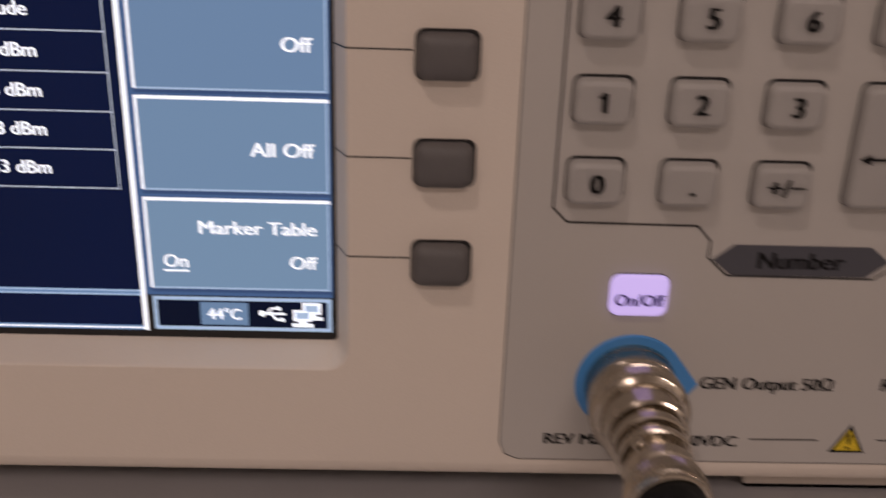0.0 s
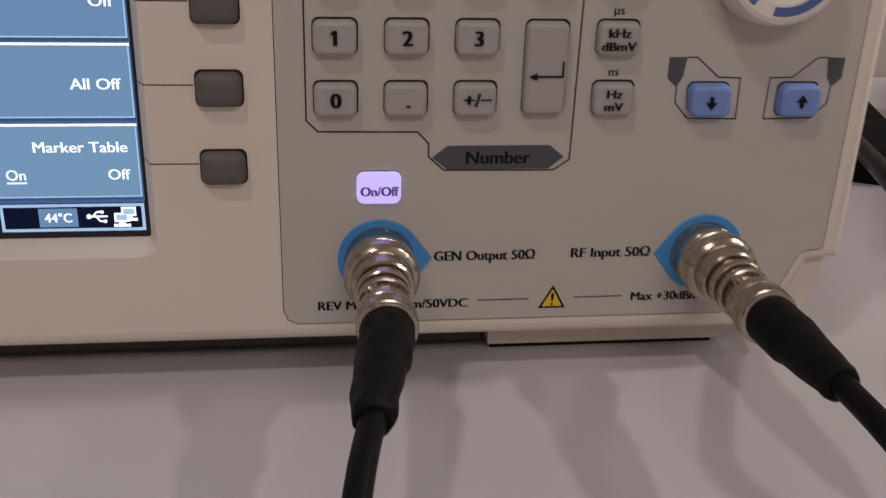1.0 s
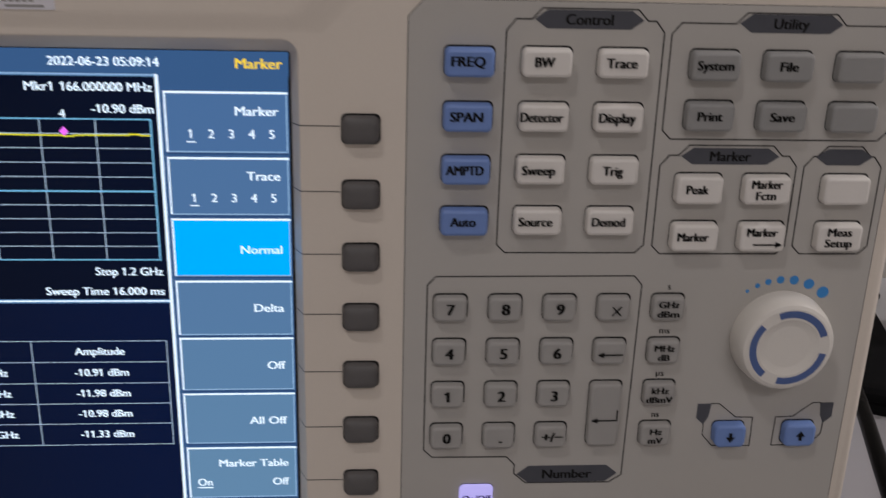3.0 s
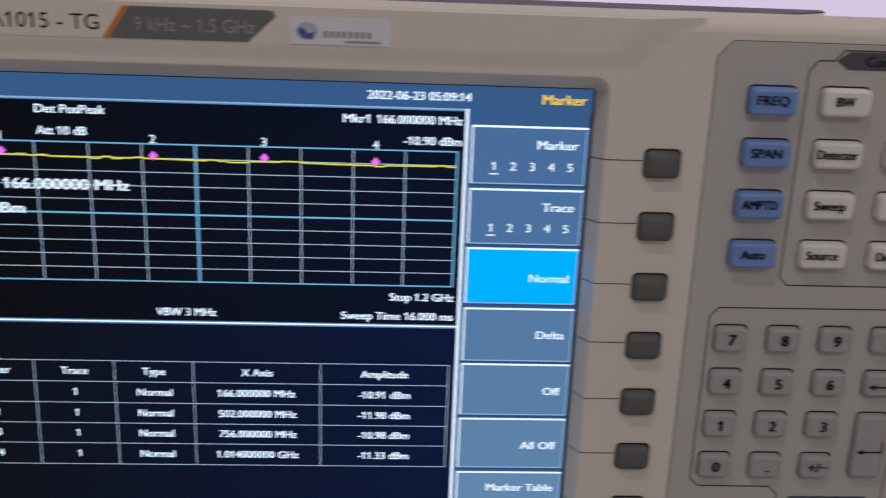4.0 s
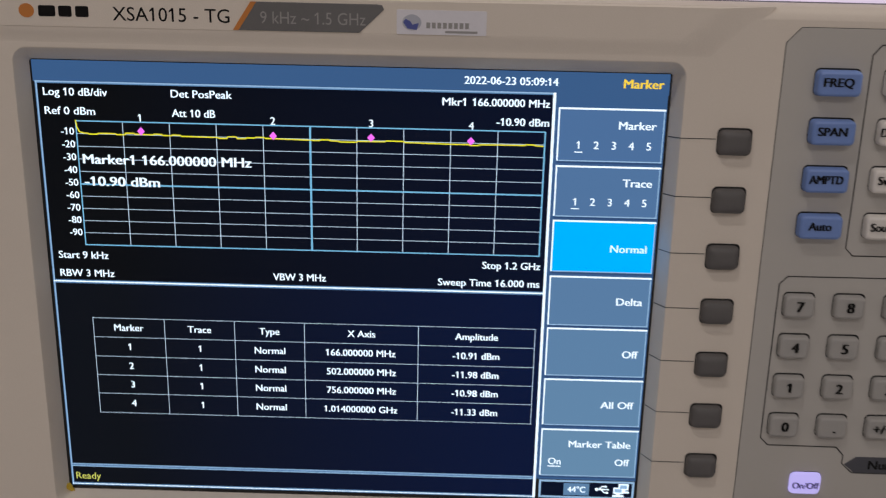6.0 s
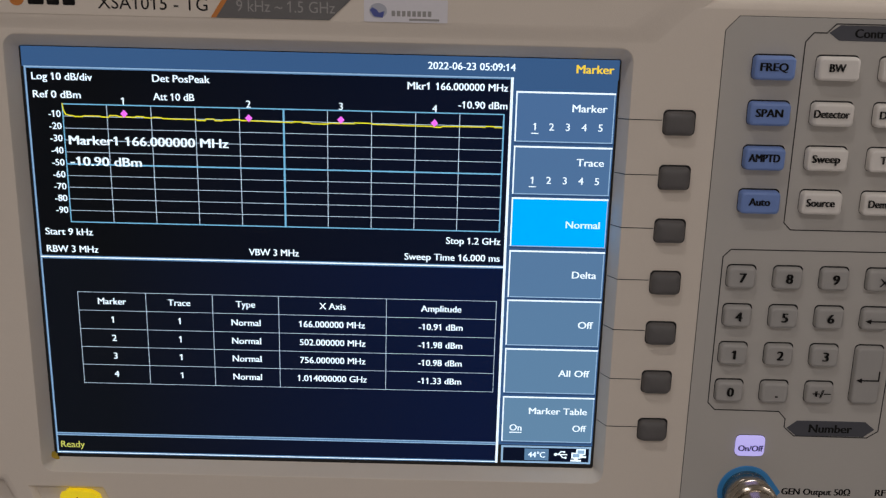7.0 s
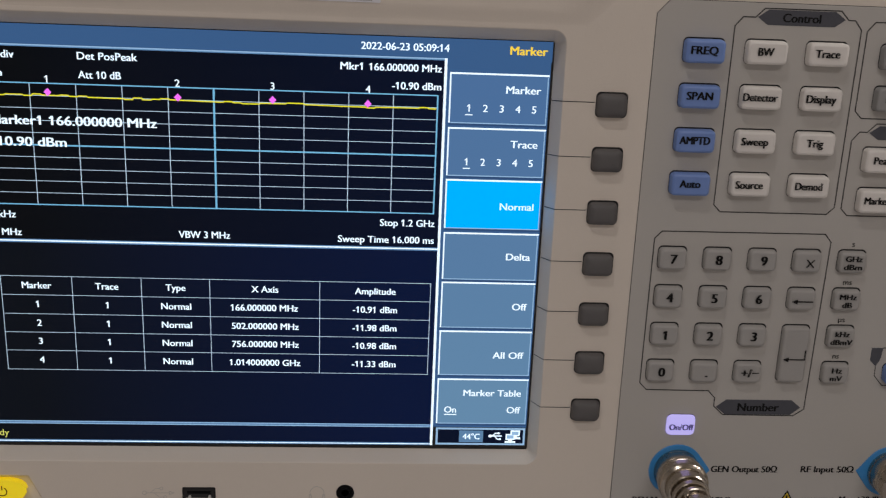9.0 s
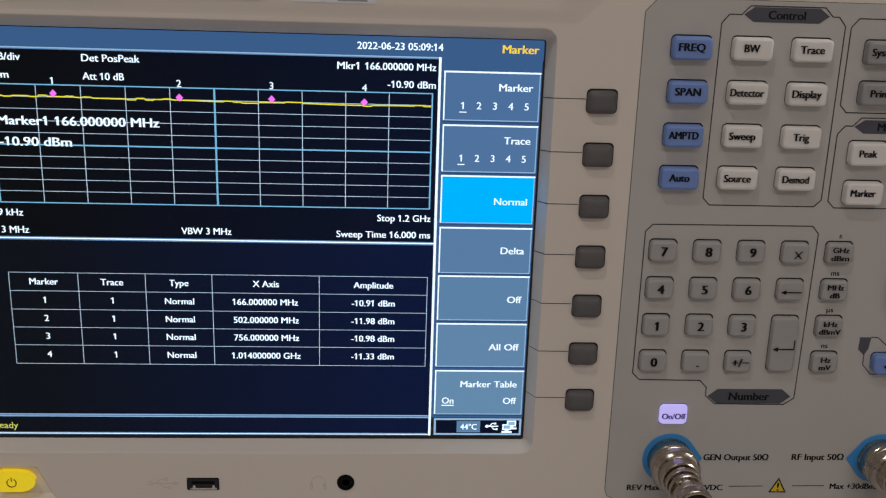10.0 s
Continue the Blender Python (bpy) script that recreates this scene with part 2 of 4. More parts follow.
def tube(points, radius, to=W, segments=14, steps=6):
    """A round cord through points, smoothed."""
    bm = bmesh.new()
    pts = [Vector(p) for p in points]
    path = []
    for i in range(len(pts) - 1):
        p0, p1, p2, p3 = pts[max(0, i - 1)], pts[i], pts[i + 1], pts[min(len(pts) - 1, i + 2)]
        for s in range(steps):
            t = s / steps
            path.append(0.5 * (2 * p1 + (p2 - p0) * t + (2 * p0 - 5 * p1 + 4 * p2 - p3) * t * t + (3 * p1 - p0 - 3 * p2 + p3) * t ** 3))
    path.append(pts[-1])
    rings, side = [], Vector((0, 0, 1))
    for i, p in enumerate(path):
        d = (path[min(i + 1, len(path) - 1)] - path[max(0, i - 1)]).normalized()
        side = (side - d * side.dot(d)).normalized()
        up = d.cross(side)
        rings.append([tuple(p + (side * math.cos(a) + up * math.sin(a)) * radius) for a in [2 * math.pi * k / segments for k in range(segments)]])
    loft(bm, rings, to)
    return bm


def box(bm, x0, y0, z0, x1, y1, z1, to=L):
    loft(bm, [[(x0, y, z0), (x1, y, z0), (x1, y, z1), (x0, y, z1)] for y in (y0, y1)], to)
    return bm


GLYPHS = {}


def letters(text, bold=0.0):
    """Flat mesh outlines of a line of text, in units of the cap height, from the built-in font."""
    key = (text, bold)
    if key not in GLYPHS:
        cu = bpy.data.curves.new("glyphs", "FONT")
        cu.body, cu.size, cu.resolution_u, cu.offset = text, 1.0, 3, bold
        ob = bpy.data.objects.new("glyphs", cu)
        scene.collection.objects.link(ob)
        me = bpy.data.meshes.new_from_object(ob.evaluated_get(bpy.context.evaluated_depsgraph_get()))
        v = np.empty(len(me.vertices) * 3)
        me.vertices.foreach_get("co", v)
        GLYPHS[key] = (v.reshape(-1, 3)[:, :2], [tuple(p.vertices) for p in me.polygons])
        bpy.data.objects.remove(ob)
        bpy.data.meshes.remove(me)
        bpy.data.curves.remove(cu)
    return GLYPHS[key]


CAP = 0.0


def text_mesh(text, x, base, cap, y, align="left", width=None, bold=0.0, squeeze=1.0, name="legend", to=L, mat=None):
    """A line of print: x is its left, middle or right, base its base line, cap the height of its capitals."""
    global CAP
    if not CAP:
        CAP = float(letters("H")[0][:, 1].max())
    co, faces = letters(text)
    co = co * (cap / CAP)
    lo, hi = co[:, 0].min(), co[:, 0].max()
    sx = width / (hi - lo) if width else squeeze
    xs = (co[:, 0] - lo) * sx
    span = (hi - lo) * sx
    xs = xs + x - {"left": 0, "centre": span / 2, "right": span}[align]
    # the built-in digit one is a bare stroke: give it its flag
    faces, zs = list(faces), list(co[:, 1])
    xs = list(xs)
    for i, ch in enumerate(text):
        if ch == "1":
            stem = letters("1")[0]
            right = letters(text[:i + 1])[0][:, 0].max() * cap / CAP - lo
            left = (right - (stem[:, 0].max() - stem[:, 0].min()) * cap / CAP) * sx + x - {"left": 0, "centre": span / 2, "right": span}[align]
            k = len(xs)
            xs += [left + 0.03 * cap, left - 0.20 * cap, left - 0.20 * cap, left + 0.03 * cap]
            zs += [0.99 * cap, 0.80 * cap, 0.67 * cap, 0.82 * cap]
            faces.append((k, k + 1, k + 2, k + 3))
    me = bpy.data.meshes.new(name)
    verts, skins, n = [], [], len(xs)
    # bold print is struck twice, a hair apart
    for k, dx in enumerate((-0.5, 0.5) if bold else (0,)):
        verts += [tuple(to(a + dx * bold * 3.2 * cap, y - 0.012 * k, base + b)) for a, b in zip(xs, zs)]
        skins += [tuple(i + k * n for i in f) for f in faces]
    me.from_pydata(verts, [], skins)
    me.materials.append(mat)
    return me


# ---- room ----
def slab(name, x0, y0, z0, x1, y1, z1, mat, label, category):
    bm = bmesh.new()
    bmesh.ops.create_cube(bm, size=1, matrix=Matrix.LocRotScale(((x0 + x1) / 2, (y0 + y1) / 2, (z0 + z1) / 2), None, (x1 - x0, y1 - y0, z1 - z0)))
    return tagged(new(name, finish(bm, name, mat, False)), label, category, kind="structure")


slab("floor", -2.6, -3.6, -0.1, 4.4, 2.2, 0.0, FLOOR, "plain pale floor of the room", "floor")
slab("ceiling", -2.6, -3.6, 2.6, 4.4, 2.2, 2.7, CEILING, "plain white ceiling with round downlights", "ceiling")
slab("wall_north", -2.6, 2.2, -0.1, 4.4, 2.3, 2.7, WALL, "pale painted wall behind the desk", "wall")
slab("wall_south", -2.6, -3.7, -0.1, 4.4, -3.6, 2.7, WALL, "pale painted wall facing the desk", "wall")
slab("wall_east", 4.4, -3.7, -0.1, 4.5, 2.3, 2.7, WALL, "pale painted side wall", "wall")
slab("wall_west", -2.7, -3.7, -0.1, -2.6, 2.3, 2.7, WALL, "pale painted side wall", "wall")
for lamp, (x, y), size, watts in LAMPS:
    bm = bmesh.new()
    n = 32
    rings = [[(x + r * math.cos(2 * math.pi * i / n), y + r * math.sin(2 * math.pi * i / n), h) for i in range(n)] for r, h in ((0.11, 2.6), (0.107, 2.585), (size * 0.62, 2.585), (size * 0.56, 2.598))]
    loft(bm, rings, lambda *p: Vector(p), (False, False))
    tagged(new("ceiling_downlight", finish(bm, "ceiling_downlight", CEILING)), "white round ceiling downlight with a raised rim", "lamp", kind="structure")


def partition():
    bm = bmesh.new()
    box(bm, -700, 330, -790, 1400, 365, 330, W)
    ob = tagged(new("partition_wall", finish(bm, "partition_wall", PARTITION, False)), "beige-grey partition panel standing behind the white desk", "partition", kind="structure")
    return ob


partition()


def desk():
    root = tagged(new("desk"), "white laminate desk with a smooth satin top", "desk")
    root.location = (0.35, -0.03, 0)
    to = lambda x, y, z: Vector((x - 0.35, y + 0.03, z))
    bm = bmesh.new()
    poly = rounded(-0.65, -0.70, 1.35, 0.328, 0.02, 4)
    loft(bm, [[(x, y, z) for x, y in p] for p, z in ((poly, 0.725), (poly, 0.7485), (inset(poly, 0.0015), 0.75))], to)
    part("desktop", bm, DESK, root, "white laminate top with an eased edge")
    for x, y in ((-0.6, -0.62), (1.25, -0.62), (-0.6, 0.25), (1.25, 0.25)):
        bm = bmesh.new()
        box(bm, x, y, 0.0, x + 0.05, y + 0.05, 0.725, to)
        part("leg", bm, STEEL, root)
    return root


desk()

# ---- the spectrum analyzer ----
ANALYZER = tagged(new("spectrum_analyzer"), "ivory bench spectrum analyzer with lit display, keypads and knob", "instrument")
ANALYZER.location = W(*BASE)
FACE = -8.0      # main front face
FILM = -8.25     # printed key panel
BAND = FACE - 1.2  # raised badge band over the display

OUT = [(-11, -28.6), (380, -28.6), (388.5, -8.6), (397.6, -8.0), (397.6, 177), (392, 182), (-23, 182), (-28.6, 177), (-28.6, -8.0), (-19.5, -8.6)]

RECESS = [(-4.0, -23.2), (27.0, -23.2), (20.4, -9.0), (-9.0, -9.0)]  # slanted recess round the power button


def mix(a, b, k):
    return [(p[0] + (q[0] - p[0]) * k, p[1] + (q[1] - p[1]) * k) for p, q in zip(a, b)]


def housing():
    bm = bmesh.new()
    rear = [(-9, -28), (378, -28), (384, -9), (391, -9), (391, 171), (387, 174.5), (-18, 174.5), (-22, 171), (-22, -9), (-15, -9)]
    loft(bm, [ring(inset(rear, 1.5), 107), ring(rear, 104), ring(rear, 13.5)])
    part("housing", bm, IVORY, ANALYZER)
    # front frame: eased outer edge, flat face and a filleted slope down to the display
    bm = bmesh.new()
    edge = [(1.0, 14), (0, 13), (0, FACE + 4.5), (0.35, FACE + 2.6), (1.3, FACE + 1.1), (2.8, FACE + 0.25), (4.4, FACE)]
    loft(bm, [ring(inset(OUT, k), y) for k, y in edge], caps=(True, False))
    hole_o, hole_i = rounded(-2.8, -3.0, 214.7, 163.9, 5.0, 8), rounded(-0.6, -0.5, 211.8, 159.2, 1.0, 8)
    fill_between(bm, (inset(OUT, 4.4), hole_o, RECESS), FACE)
    loft(bm, [ring(RECESS, FACE), ring(inset(RECESS, 0.3), FACE + 0.2), ring(inset(RECESS, 1.6), FACE + 2.2)], caps=(False, True))
    curve = [(0, 0), (0.04, 0.04), (0.08, 0.16), (0.12, 0.4), (0.155, 0.75), (0.19, 1.2), (1.0, 7.8)]
    slope = [ring(mix(hole_o, hole_i, k), FACE + d) for k, d in curve] + [ring(hole_i, 2.5)]
    loft(bm, slope, caps=(False, False))
    bmesh.ops.remove_doubles(bm, verts=bm.verts, dist=1e-6)
    part("front_bezel", bm, IVORY, ANALYZER, "ivory plastic bezel sloping down to the display")
    # raised badge band: rounds down to the face and ends in a slanted shoulder
    low = [(-25.5, 164.6), (223, 164.6), (241, 181.5), (-25.5, 181.5)]
    top = [(-24.0, 171.2), (211, 171.2), (222, 180.7), (-24.0, 180.7)]
    bm = bmesh.new()
    steps = [ring(low, FACE + 4)] + [ring(mix(low, top, k / 16), FACE + 0.05 - 1.25 * (0.5 - 0.5 * math.cos(math.pi * k / 16))) for k in range(17)]
    loft(bm, steps)
    part("badge_band", bm, IVORY, ANALYZER, "raised ivory band over the display")
    # set-back lower corners
    for s in (1, -1):
        poly = [(370, -28.6), (390.5, -28.6), (395.8, -17.5), (395.8, -6), (370, -6)]
        if s < 0:
            poly = [(369 - x, z) for x, z in reversed(poly)]
        part("corner_block", plate(poly, -2.6, 14, 1.5), IVORY, ANALYZER)
    # feet
    for x0, x1 in ((302.2, 376.0), (-0.5, 66.8)):
        bm = bmesh.new()
        loft(bm, [[(x0, y, -27.6), (x1 + 1, y, -27.6), (x1 - 5, y + 1.5, -38.3), (x0, y + 1.5, -38.3)] for y in (4.0, 34.0)])
        part("foot", bm, IVORY, ANALYZER, "ivory plastic foot block")
    for x0, x1 in ((302.2, 369.5), (-0.5, 66.8)):
        bm = bmesh.new()
        box(bm, x0 + 6, 78, -40, x1 - 6, 98, -27.6)
        part("foot", bm, BLACK, ANALYZER, "black rubber rear foot")
    for x0, x1 in ((303.0, 369.5), (0.7, 63.8)):
        bm = bmesh.new()
        box(bm, x0, 6.6, -40, x1, 33, -38.2)
        part("foot_pad", bm, BLACK, ANALYZER, "black rubber pad under a foot")
    # added dark block: stands for the deep shade between underside and desk
    bm = bmesh.new()
    loft(bm, [[(-2, y, -28.0), (371, y, -28.0), (371, y, -29.2), (301, y, -29.2), (300, y, z), (69, y, z), (68, y, -29.2), (-2, y, -29.2)] for y, z in ((8, -37.5), (9, -38.8), (100, -38.8))])
    part("under_gap_shade", bm, DARK_BROWN, ANALYZER, "added dark block that stands for the shade under the instrument")


def fill_between(bm, outlines, y):
    """Fills the flat area between an outline and the holes in it."""
    edges = []
    for poly in outlines:
        vs = [bm.verts.new(L(x, y, z)) for x, z in poly]
        edges += [bm.edges.new((vs[i], vs[(i + 1) % len(vs)])) for i in range(len(vs))]
    bmesh.ops.triangle_fill(bm, use_beauty=True, use_dissolve=False, edges=edges, normal=(0, -1, 0))


housing()

# ---- display ----
PX = 0.264


def S(u, y, v):
    """Display units (v down from the top) to metres from the instrument's base."""
    return L(u * PX, y, (600 - v) * PX * 1.003)


SCREEN = part("display", plate(rounded(-0.6, -0.5, 211.8, 159.0, 0.6, 2), 0.05, 2.4), S_FRAME, ANALYZER, "lit colour display with a trace, a marker table and a soft menu")


def area(name, u0, v0, u1, v1, mat, lift, label=""):
    bm = bmesh.new()
    loft(bm, [[(u0, -lift, v1), (u1, -lift, v1), (u1, -lift, v0), (u0, -lift, v0)], [(u0, -lift + 0.03, v1), (u1, -lift + 0.03, v1), (u1, -lift + 0.03, v0), (u0, -lift + 0.03, v0)]], S)
    return part(name, bm, mat, SCREEN, label, smooth=False)


def bars(name, rects, mat, lift, label=""):
    """Screen lines given as (u0, v0, u1, v1), one mesh."""
    bm = bmesh.new()
    for u0, v0, u1, v1 in rects:
        vs = [bm.verts.new(S(u, -lift, v)) for u, v in ((u0, v1), (u1, v1), (u1, v0), (u0, v0))]
        bm.faces.new(vs)
    return part(name, bm, mat, SCREEN, label, smooth=False)


def write(text, u, v, cap=9.6, mat=None, align="left", width=None, bold=0.018, lift=0.18):
    me = text_mesh(text, u, -v, cap, -lift, align, width, bold, name="screen_text", to=lambda a, y, b: S(a, y, -b), mat=mat or S_SOFT)
    return part("screen_text", me, None, SCREEN)


def display():
    area("screen_background", 0, 0, 800, 27, S_SLATE, 0.0)
    area("menu_background", 659, 27, 799, 566, S_SLATE, 0.0)
    area("graph_window", 5, 29, 655, 289, S_BLACK, 0.04)
    area("table_window", 5, 294, 655, 562, S_NAVY, 0.04)
    area("status_window", 5, 567, 655, 592, S_NAVY, 0.04)
    area("icon_window", 667, 570, 795, 592, S_BLACK, 0.04)
    edges = [(2, 26, 658, 29), (2, 26, 5, 596), (2, 289, 658, 294), (2, 562, 658, 567), (2, 592, 658, 596)]
    bars("window_frame", edges, S_BEVEL, 0.05)
    bars("window_frame", [(2, 26, 658, 27.6), (3, 26, 4.4, 596), (3, 562.4, 658, 563.6), (3, 565.6, 658, 566.8)], S_EDGE, 0.06)
    bars("window_highlight", [(655.6, 26, 659.2, 596), (3, 290.4, 658, 292.2), (3, 593.5, 658, 594.7)], S_WHITE, 0.07)
    bars("icon_frame", [(664, 567, 798, 570), (664, 592, 798, 595), (664, 567, 667, 595), (795, 567, 798, 595)], S_EDGE, 0.06)
    # graph grid: ten by ten
    g0, g1, h0, h1 = 50, 648, 76, 240
    thin = [(g0 + (g1 - g0) * i / 10 - 0.5, h0, g0 + (g1 - g0) * i / 10 + 0.5, h1) for i in range(1, 10) if i != 5]
    thin += [(g0, h0 + (h1 - h0) * i / 10 - 0.41, g1, h0 + (h1 - h0) * i / 10 + 0.41) for i in range(1, 10) if i != 5]
    bars("grid_line", thin, S_GRID, 0.06)
    bold = [(349 - 1, h0, 349 + 1.6, h1), (g0, 157.2, g1, 159.2), (g0 - 0.8, h0 - 0.8, g1 + 0.8, h0 + 0.8), (g0 - 0.8, h1 - 0.8, g1 + 0.8, h1 + 0.8), (g0 - 0.8, h0, g0 + 0.8, h1), (g1 - 1, h0, g1 + 1, h1)]
    bars("grid_line", bold, S_GRID_BOLD, 0.075)
    # trace: a steep start, then an almost level line with a little ripple
    rng = random.Random(5)
    trace = [(50, 75), (51, 84), (54, 90)]
    step = 0
    for i in range(1, 100):
        u = 54 + 594 * i / 100
        step = rng.choice((-1.1, 0, 0, 0, 1.1)) if i % 2 == 0 else step
        v = 90.5 + 4.2 * (1 - math.exp(-u / 300)) + 0.4 * math.sin(u / 26) + step
        trace += [(u, v), (u + 4.6, v)]
    part("trace_line", ribbon([(u, -v) for u, v in trace], 1.6, -0.13, thick=0.03, to=lambda a, y, b: S(a, y, -b)), S_YELLOW, SCREEN, "yellow trace line", smooth=False)
    for n, u in enumerate((133, 302, 427, 554)):
        bm = bmesh.new()
        c = 87.5 + (0, 1.8, 1.2, 2.4)[n]
        bm.faces.new([bm.verts.new(S(u + a, -0.15, c + b)) for a, b in ((0, 5.5), (5, 0), (0, -5.5), (-5, 0))])
        part("trace_marker", bm, S_PINK, SCREEN, "pink diamond marker", smooth=False)
        write(str(n + 1), u, 75, 9.5, S_WHITE, "centre")
    for i in range(9):
        write("-%d0" % (i + 1), 47, 93.8 + i * 16.7, 9.0, S_SOFT, "right")
    write("Log 10 dB/div", 12, 44, width=81)
    write("Ref 0 dBm", 12, 68, width=64)
    write("Det PosPeak", 174, 43.5, width=77)
    write("Att 10 dB", 174, 68, width=55)
    write("Mkr1", 517, 45, width=29)
    write("166.000000 MHz", 652, 45, align="right", width=95)
    write("-10.90 dBm", 652, 69, align="right", width=66)
    write("2022-06-23 05:09:14", 661, 17.5, 9.5, align="right", width=117)
    write("Marker", 793, 18.5, 11, S_ORANGE, "right", 50, 0.03)
    write("Marker1 166.000000 MHz", 56, 131, 12.2, S_WHITE, width=217, bold=0.03, lift=0.2)
    write("-10.90 dBm", 56, 160, 12.2, S_WHITE, width=97, bold=0.03, lift=0.2)
    write("Start 9 kHz", 13, 259, width=66)
    write("RBW 3 MHz", 13, 284, width=72)
    write("VBW 3 MHz", 297, 282.5, width=70)
    write("Stop 1.2 GHz", 650, 259, align="right", width=76)
    write("Sweep Time 16.000 ms", 650, 283.5, align="right", width=134)
    write("Ready", 9, 586, 10, S_KHAKI, width=35, bold=0.004)
    # marker table
    cols, rows = (51, 147.5, 242.5, 337, 491, 648), (342.5, 370, 398, 425.5, 453, 482)
    lines = [(c - 0.42, rows[0], c + 0.42, rows[-1]) for c in cols] + [(cols[0] - 0.6, r - 0.38, cols[-1] + 0.6, r + 0.38) for r in rows]
    bars("table_line", lines, S_GRID, 0.06)
    table = [("Marker", "Trace", "Type", "X Axis", "Amplitude"), ("1", "1", "Normal", "166.000000 MHz", "-10.91 dBm"), ("2", "1", "Normal", "502.000000 MHz", "-11.98 dBm"),
             ("3", "1", "Normal", "756.000000 MHz", "-10.98 dBm"), ("4", "1", "Normal", "1.014000000 GHz", "-11.33 dBm")]
    for r, line in enumerate(table):
        for c, word in enumerate(line):
            write(word, (cols[c] + cols[c + 1]) / 2, (rows[r] + rows[r + 1]) / 2 + 4.0, 9.4, S_SOFT, "centre")
    # soft menu
    cells = [(45, 112), (119, 185), (191, 260), (267, 335), (340, 408), (414, 482), (489, 560)]
    for i, (v0, v1) in enumerate(cells):
        area("menu_cell", 664, v0, 797, v1, S_CYAN if i == 2 else S_CELLS[i], 0.04, "bright cyan selected menu cell" if i == 2 else "")
        bars("menu_cell_edge", [(663.4, v0 - 1.1, 798, v0 + 1.3), (663.4, v0, 665.4, v1)], S_WHITE, 0.06)
        bars("menu_cell_edge", [(796.0, v0 + 2, 797.4, v1), (666, v1 - 1.0, 797.4, v1 + 0.4)], S_EDGE, 0.055)
        bars("menu_cell_shade", [(664, v1 + 0.6, 798, v1 + 3.2)], S_SHADE, 0.05)
    for word, v in (("Marker", 72), ("Trace", 146), ("Normal", 234), ("Delta", 307), ("Off", 382), ("All Off", 457), ("Marker Table", 517)):
        write(word, 787.5, v - 1.6, 10.0, S_ICE if word == "Normal" else S_WHITE, "right", {"Marker": 47, "Trace": 37, "Normal": 47, "Delta": 34, "Off": 21, "All Off": 45, "Marker Table": 85}[word], 0.022)
    for v in (97.5, 171.5):
        for i in range(5):
            write(str(i + 1), 691 + 22.2 * i, v - 1.4, 9.8, S_WHITE, "centre", bold=0.015)
        bars("menu_underline", [(686, v + 2.2, 696, v + 3.6)], S_WHITE, 0.18)
    write("On", 675, 542.5, 10, S_WHITE, width=17.5)
    bars("menu_underline", [(674.5, 544.6, 693, 546.2)], S_WHITE, 0.18)
    write("Off", 788, 542.5, 10, S_WHITE, "right", 20)
    area("temperature_box", 699, 571.5, 735, 590.5, S_CELL, 0.06)
    write("44°C", 717, 585.5, 9, S_SOFT, "centre", 25)
    # usb and network icons
    to = lambda a, y, b: S(a, y, -b)
    bm = ribbon([(744, -580), (763, -580)], 1.8, -0.14, thick=0.03, to=to)
    ribbon([(749, -580), (753, -575.5), (757, -575.5)], 1.6, -0.14, thick=0.03, to=to, bm=bm)
    ribbon([(752, -580), (756, -585), (760, -585)], 1.6, -0.14, thick=0.03, to=to, bm=bm)
    for u, v, r in ((745.5, 580, 2.6), (758, 575.5, 1.8), (760.5, 585, 1.8)):
        bm.faces.new([bm.verts.new(S(u + r * math.cos(a), -0.15, v + r * math.sin(a))) for a in [k * math.pi / 5 for k in range(10)]])
    part("usb_icon", bm, S_SOFT, SCREEN, smooth=False)
    for du, dv in ((0, 0), (-7, 6)):
        bars("network_icon", [(776 + du, 570.5 + dv, 790 + du, 580 + dv), (780 + du, 580 + dv, 786 + du, 582 + dv), (775 + du, 582 + dv, 791 + du, 585 + dv)], S_SOFT, 0.14 + 0.02 * (du < 0))
        bars("network_icon_screen", [(778 + du, 572.5 + dv, 788 + du, 578 + dv)], S_EDGE, 0.19)


display()


# ---- printed panel, keys and knob ----
def control_panel():
    poly = [(249, -22.8), (377.0, -22.8), (384.6, -5.6), (386.2, -4.6), (389.8, -4.4), (391.0, -3.4), (391.2, 175.4), (249.6, 175.4), (245.2, 170.6), (245.2, -18.8), (246.3, -21.6)]
    panel = part("control_panel", plate(poly, FILM, FACE + 0.1, 0.1), PANEL, ANALYZER, "grey printed panel film under the keys", smooth=False)
    # fine groove round the film
    part("film_groove", ribbon(inset(poly, -0.1), 0.18, FACE - 0.16, True, 0.2), LINE, panel, smooth=False)
    return panel


CONTROL = control_panel()


def line(points, closed=False, width=0.40, mat=None, name="printed_line", y=FILM - 0.02):
    return part(name, ribbon([(x - 0.0, z) for x, z in points], width, y - 0.06, closed, 0.08), mat or LINE, CONTROL, smooth=False)


def badge(cx, cz, w, word="", h=5.2, cut=3.6, cap=2.9):
    poly = [(cx - w / 2 + cut, cz - h / 2), (cx + w / 2 - cut, cz - h / 2), (cx + w / 2, cz), (cx + w / 2 - cut, cz + h / 2), (cx - w / 2 + cut, cz + h / 2), (cx - w / 2, cz)]
    part("group_badge", plate(poly, FILM - 0.12, FILM + 0.05), BADGE, CONTROL, "slate printed heading badge", smooth=False)
    if word:
        part("heading", text_mesh(word, cx, cz - cap / 2, cap, FILM - 0.16, "centre", bold=0.035, mat=INK), None, CONTROL)


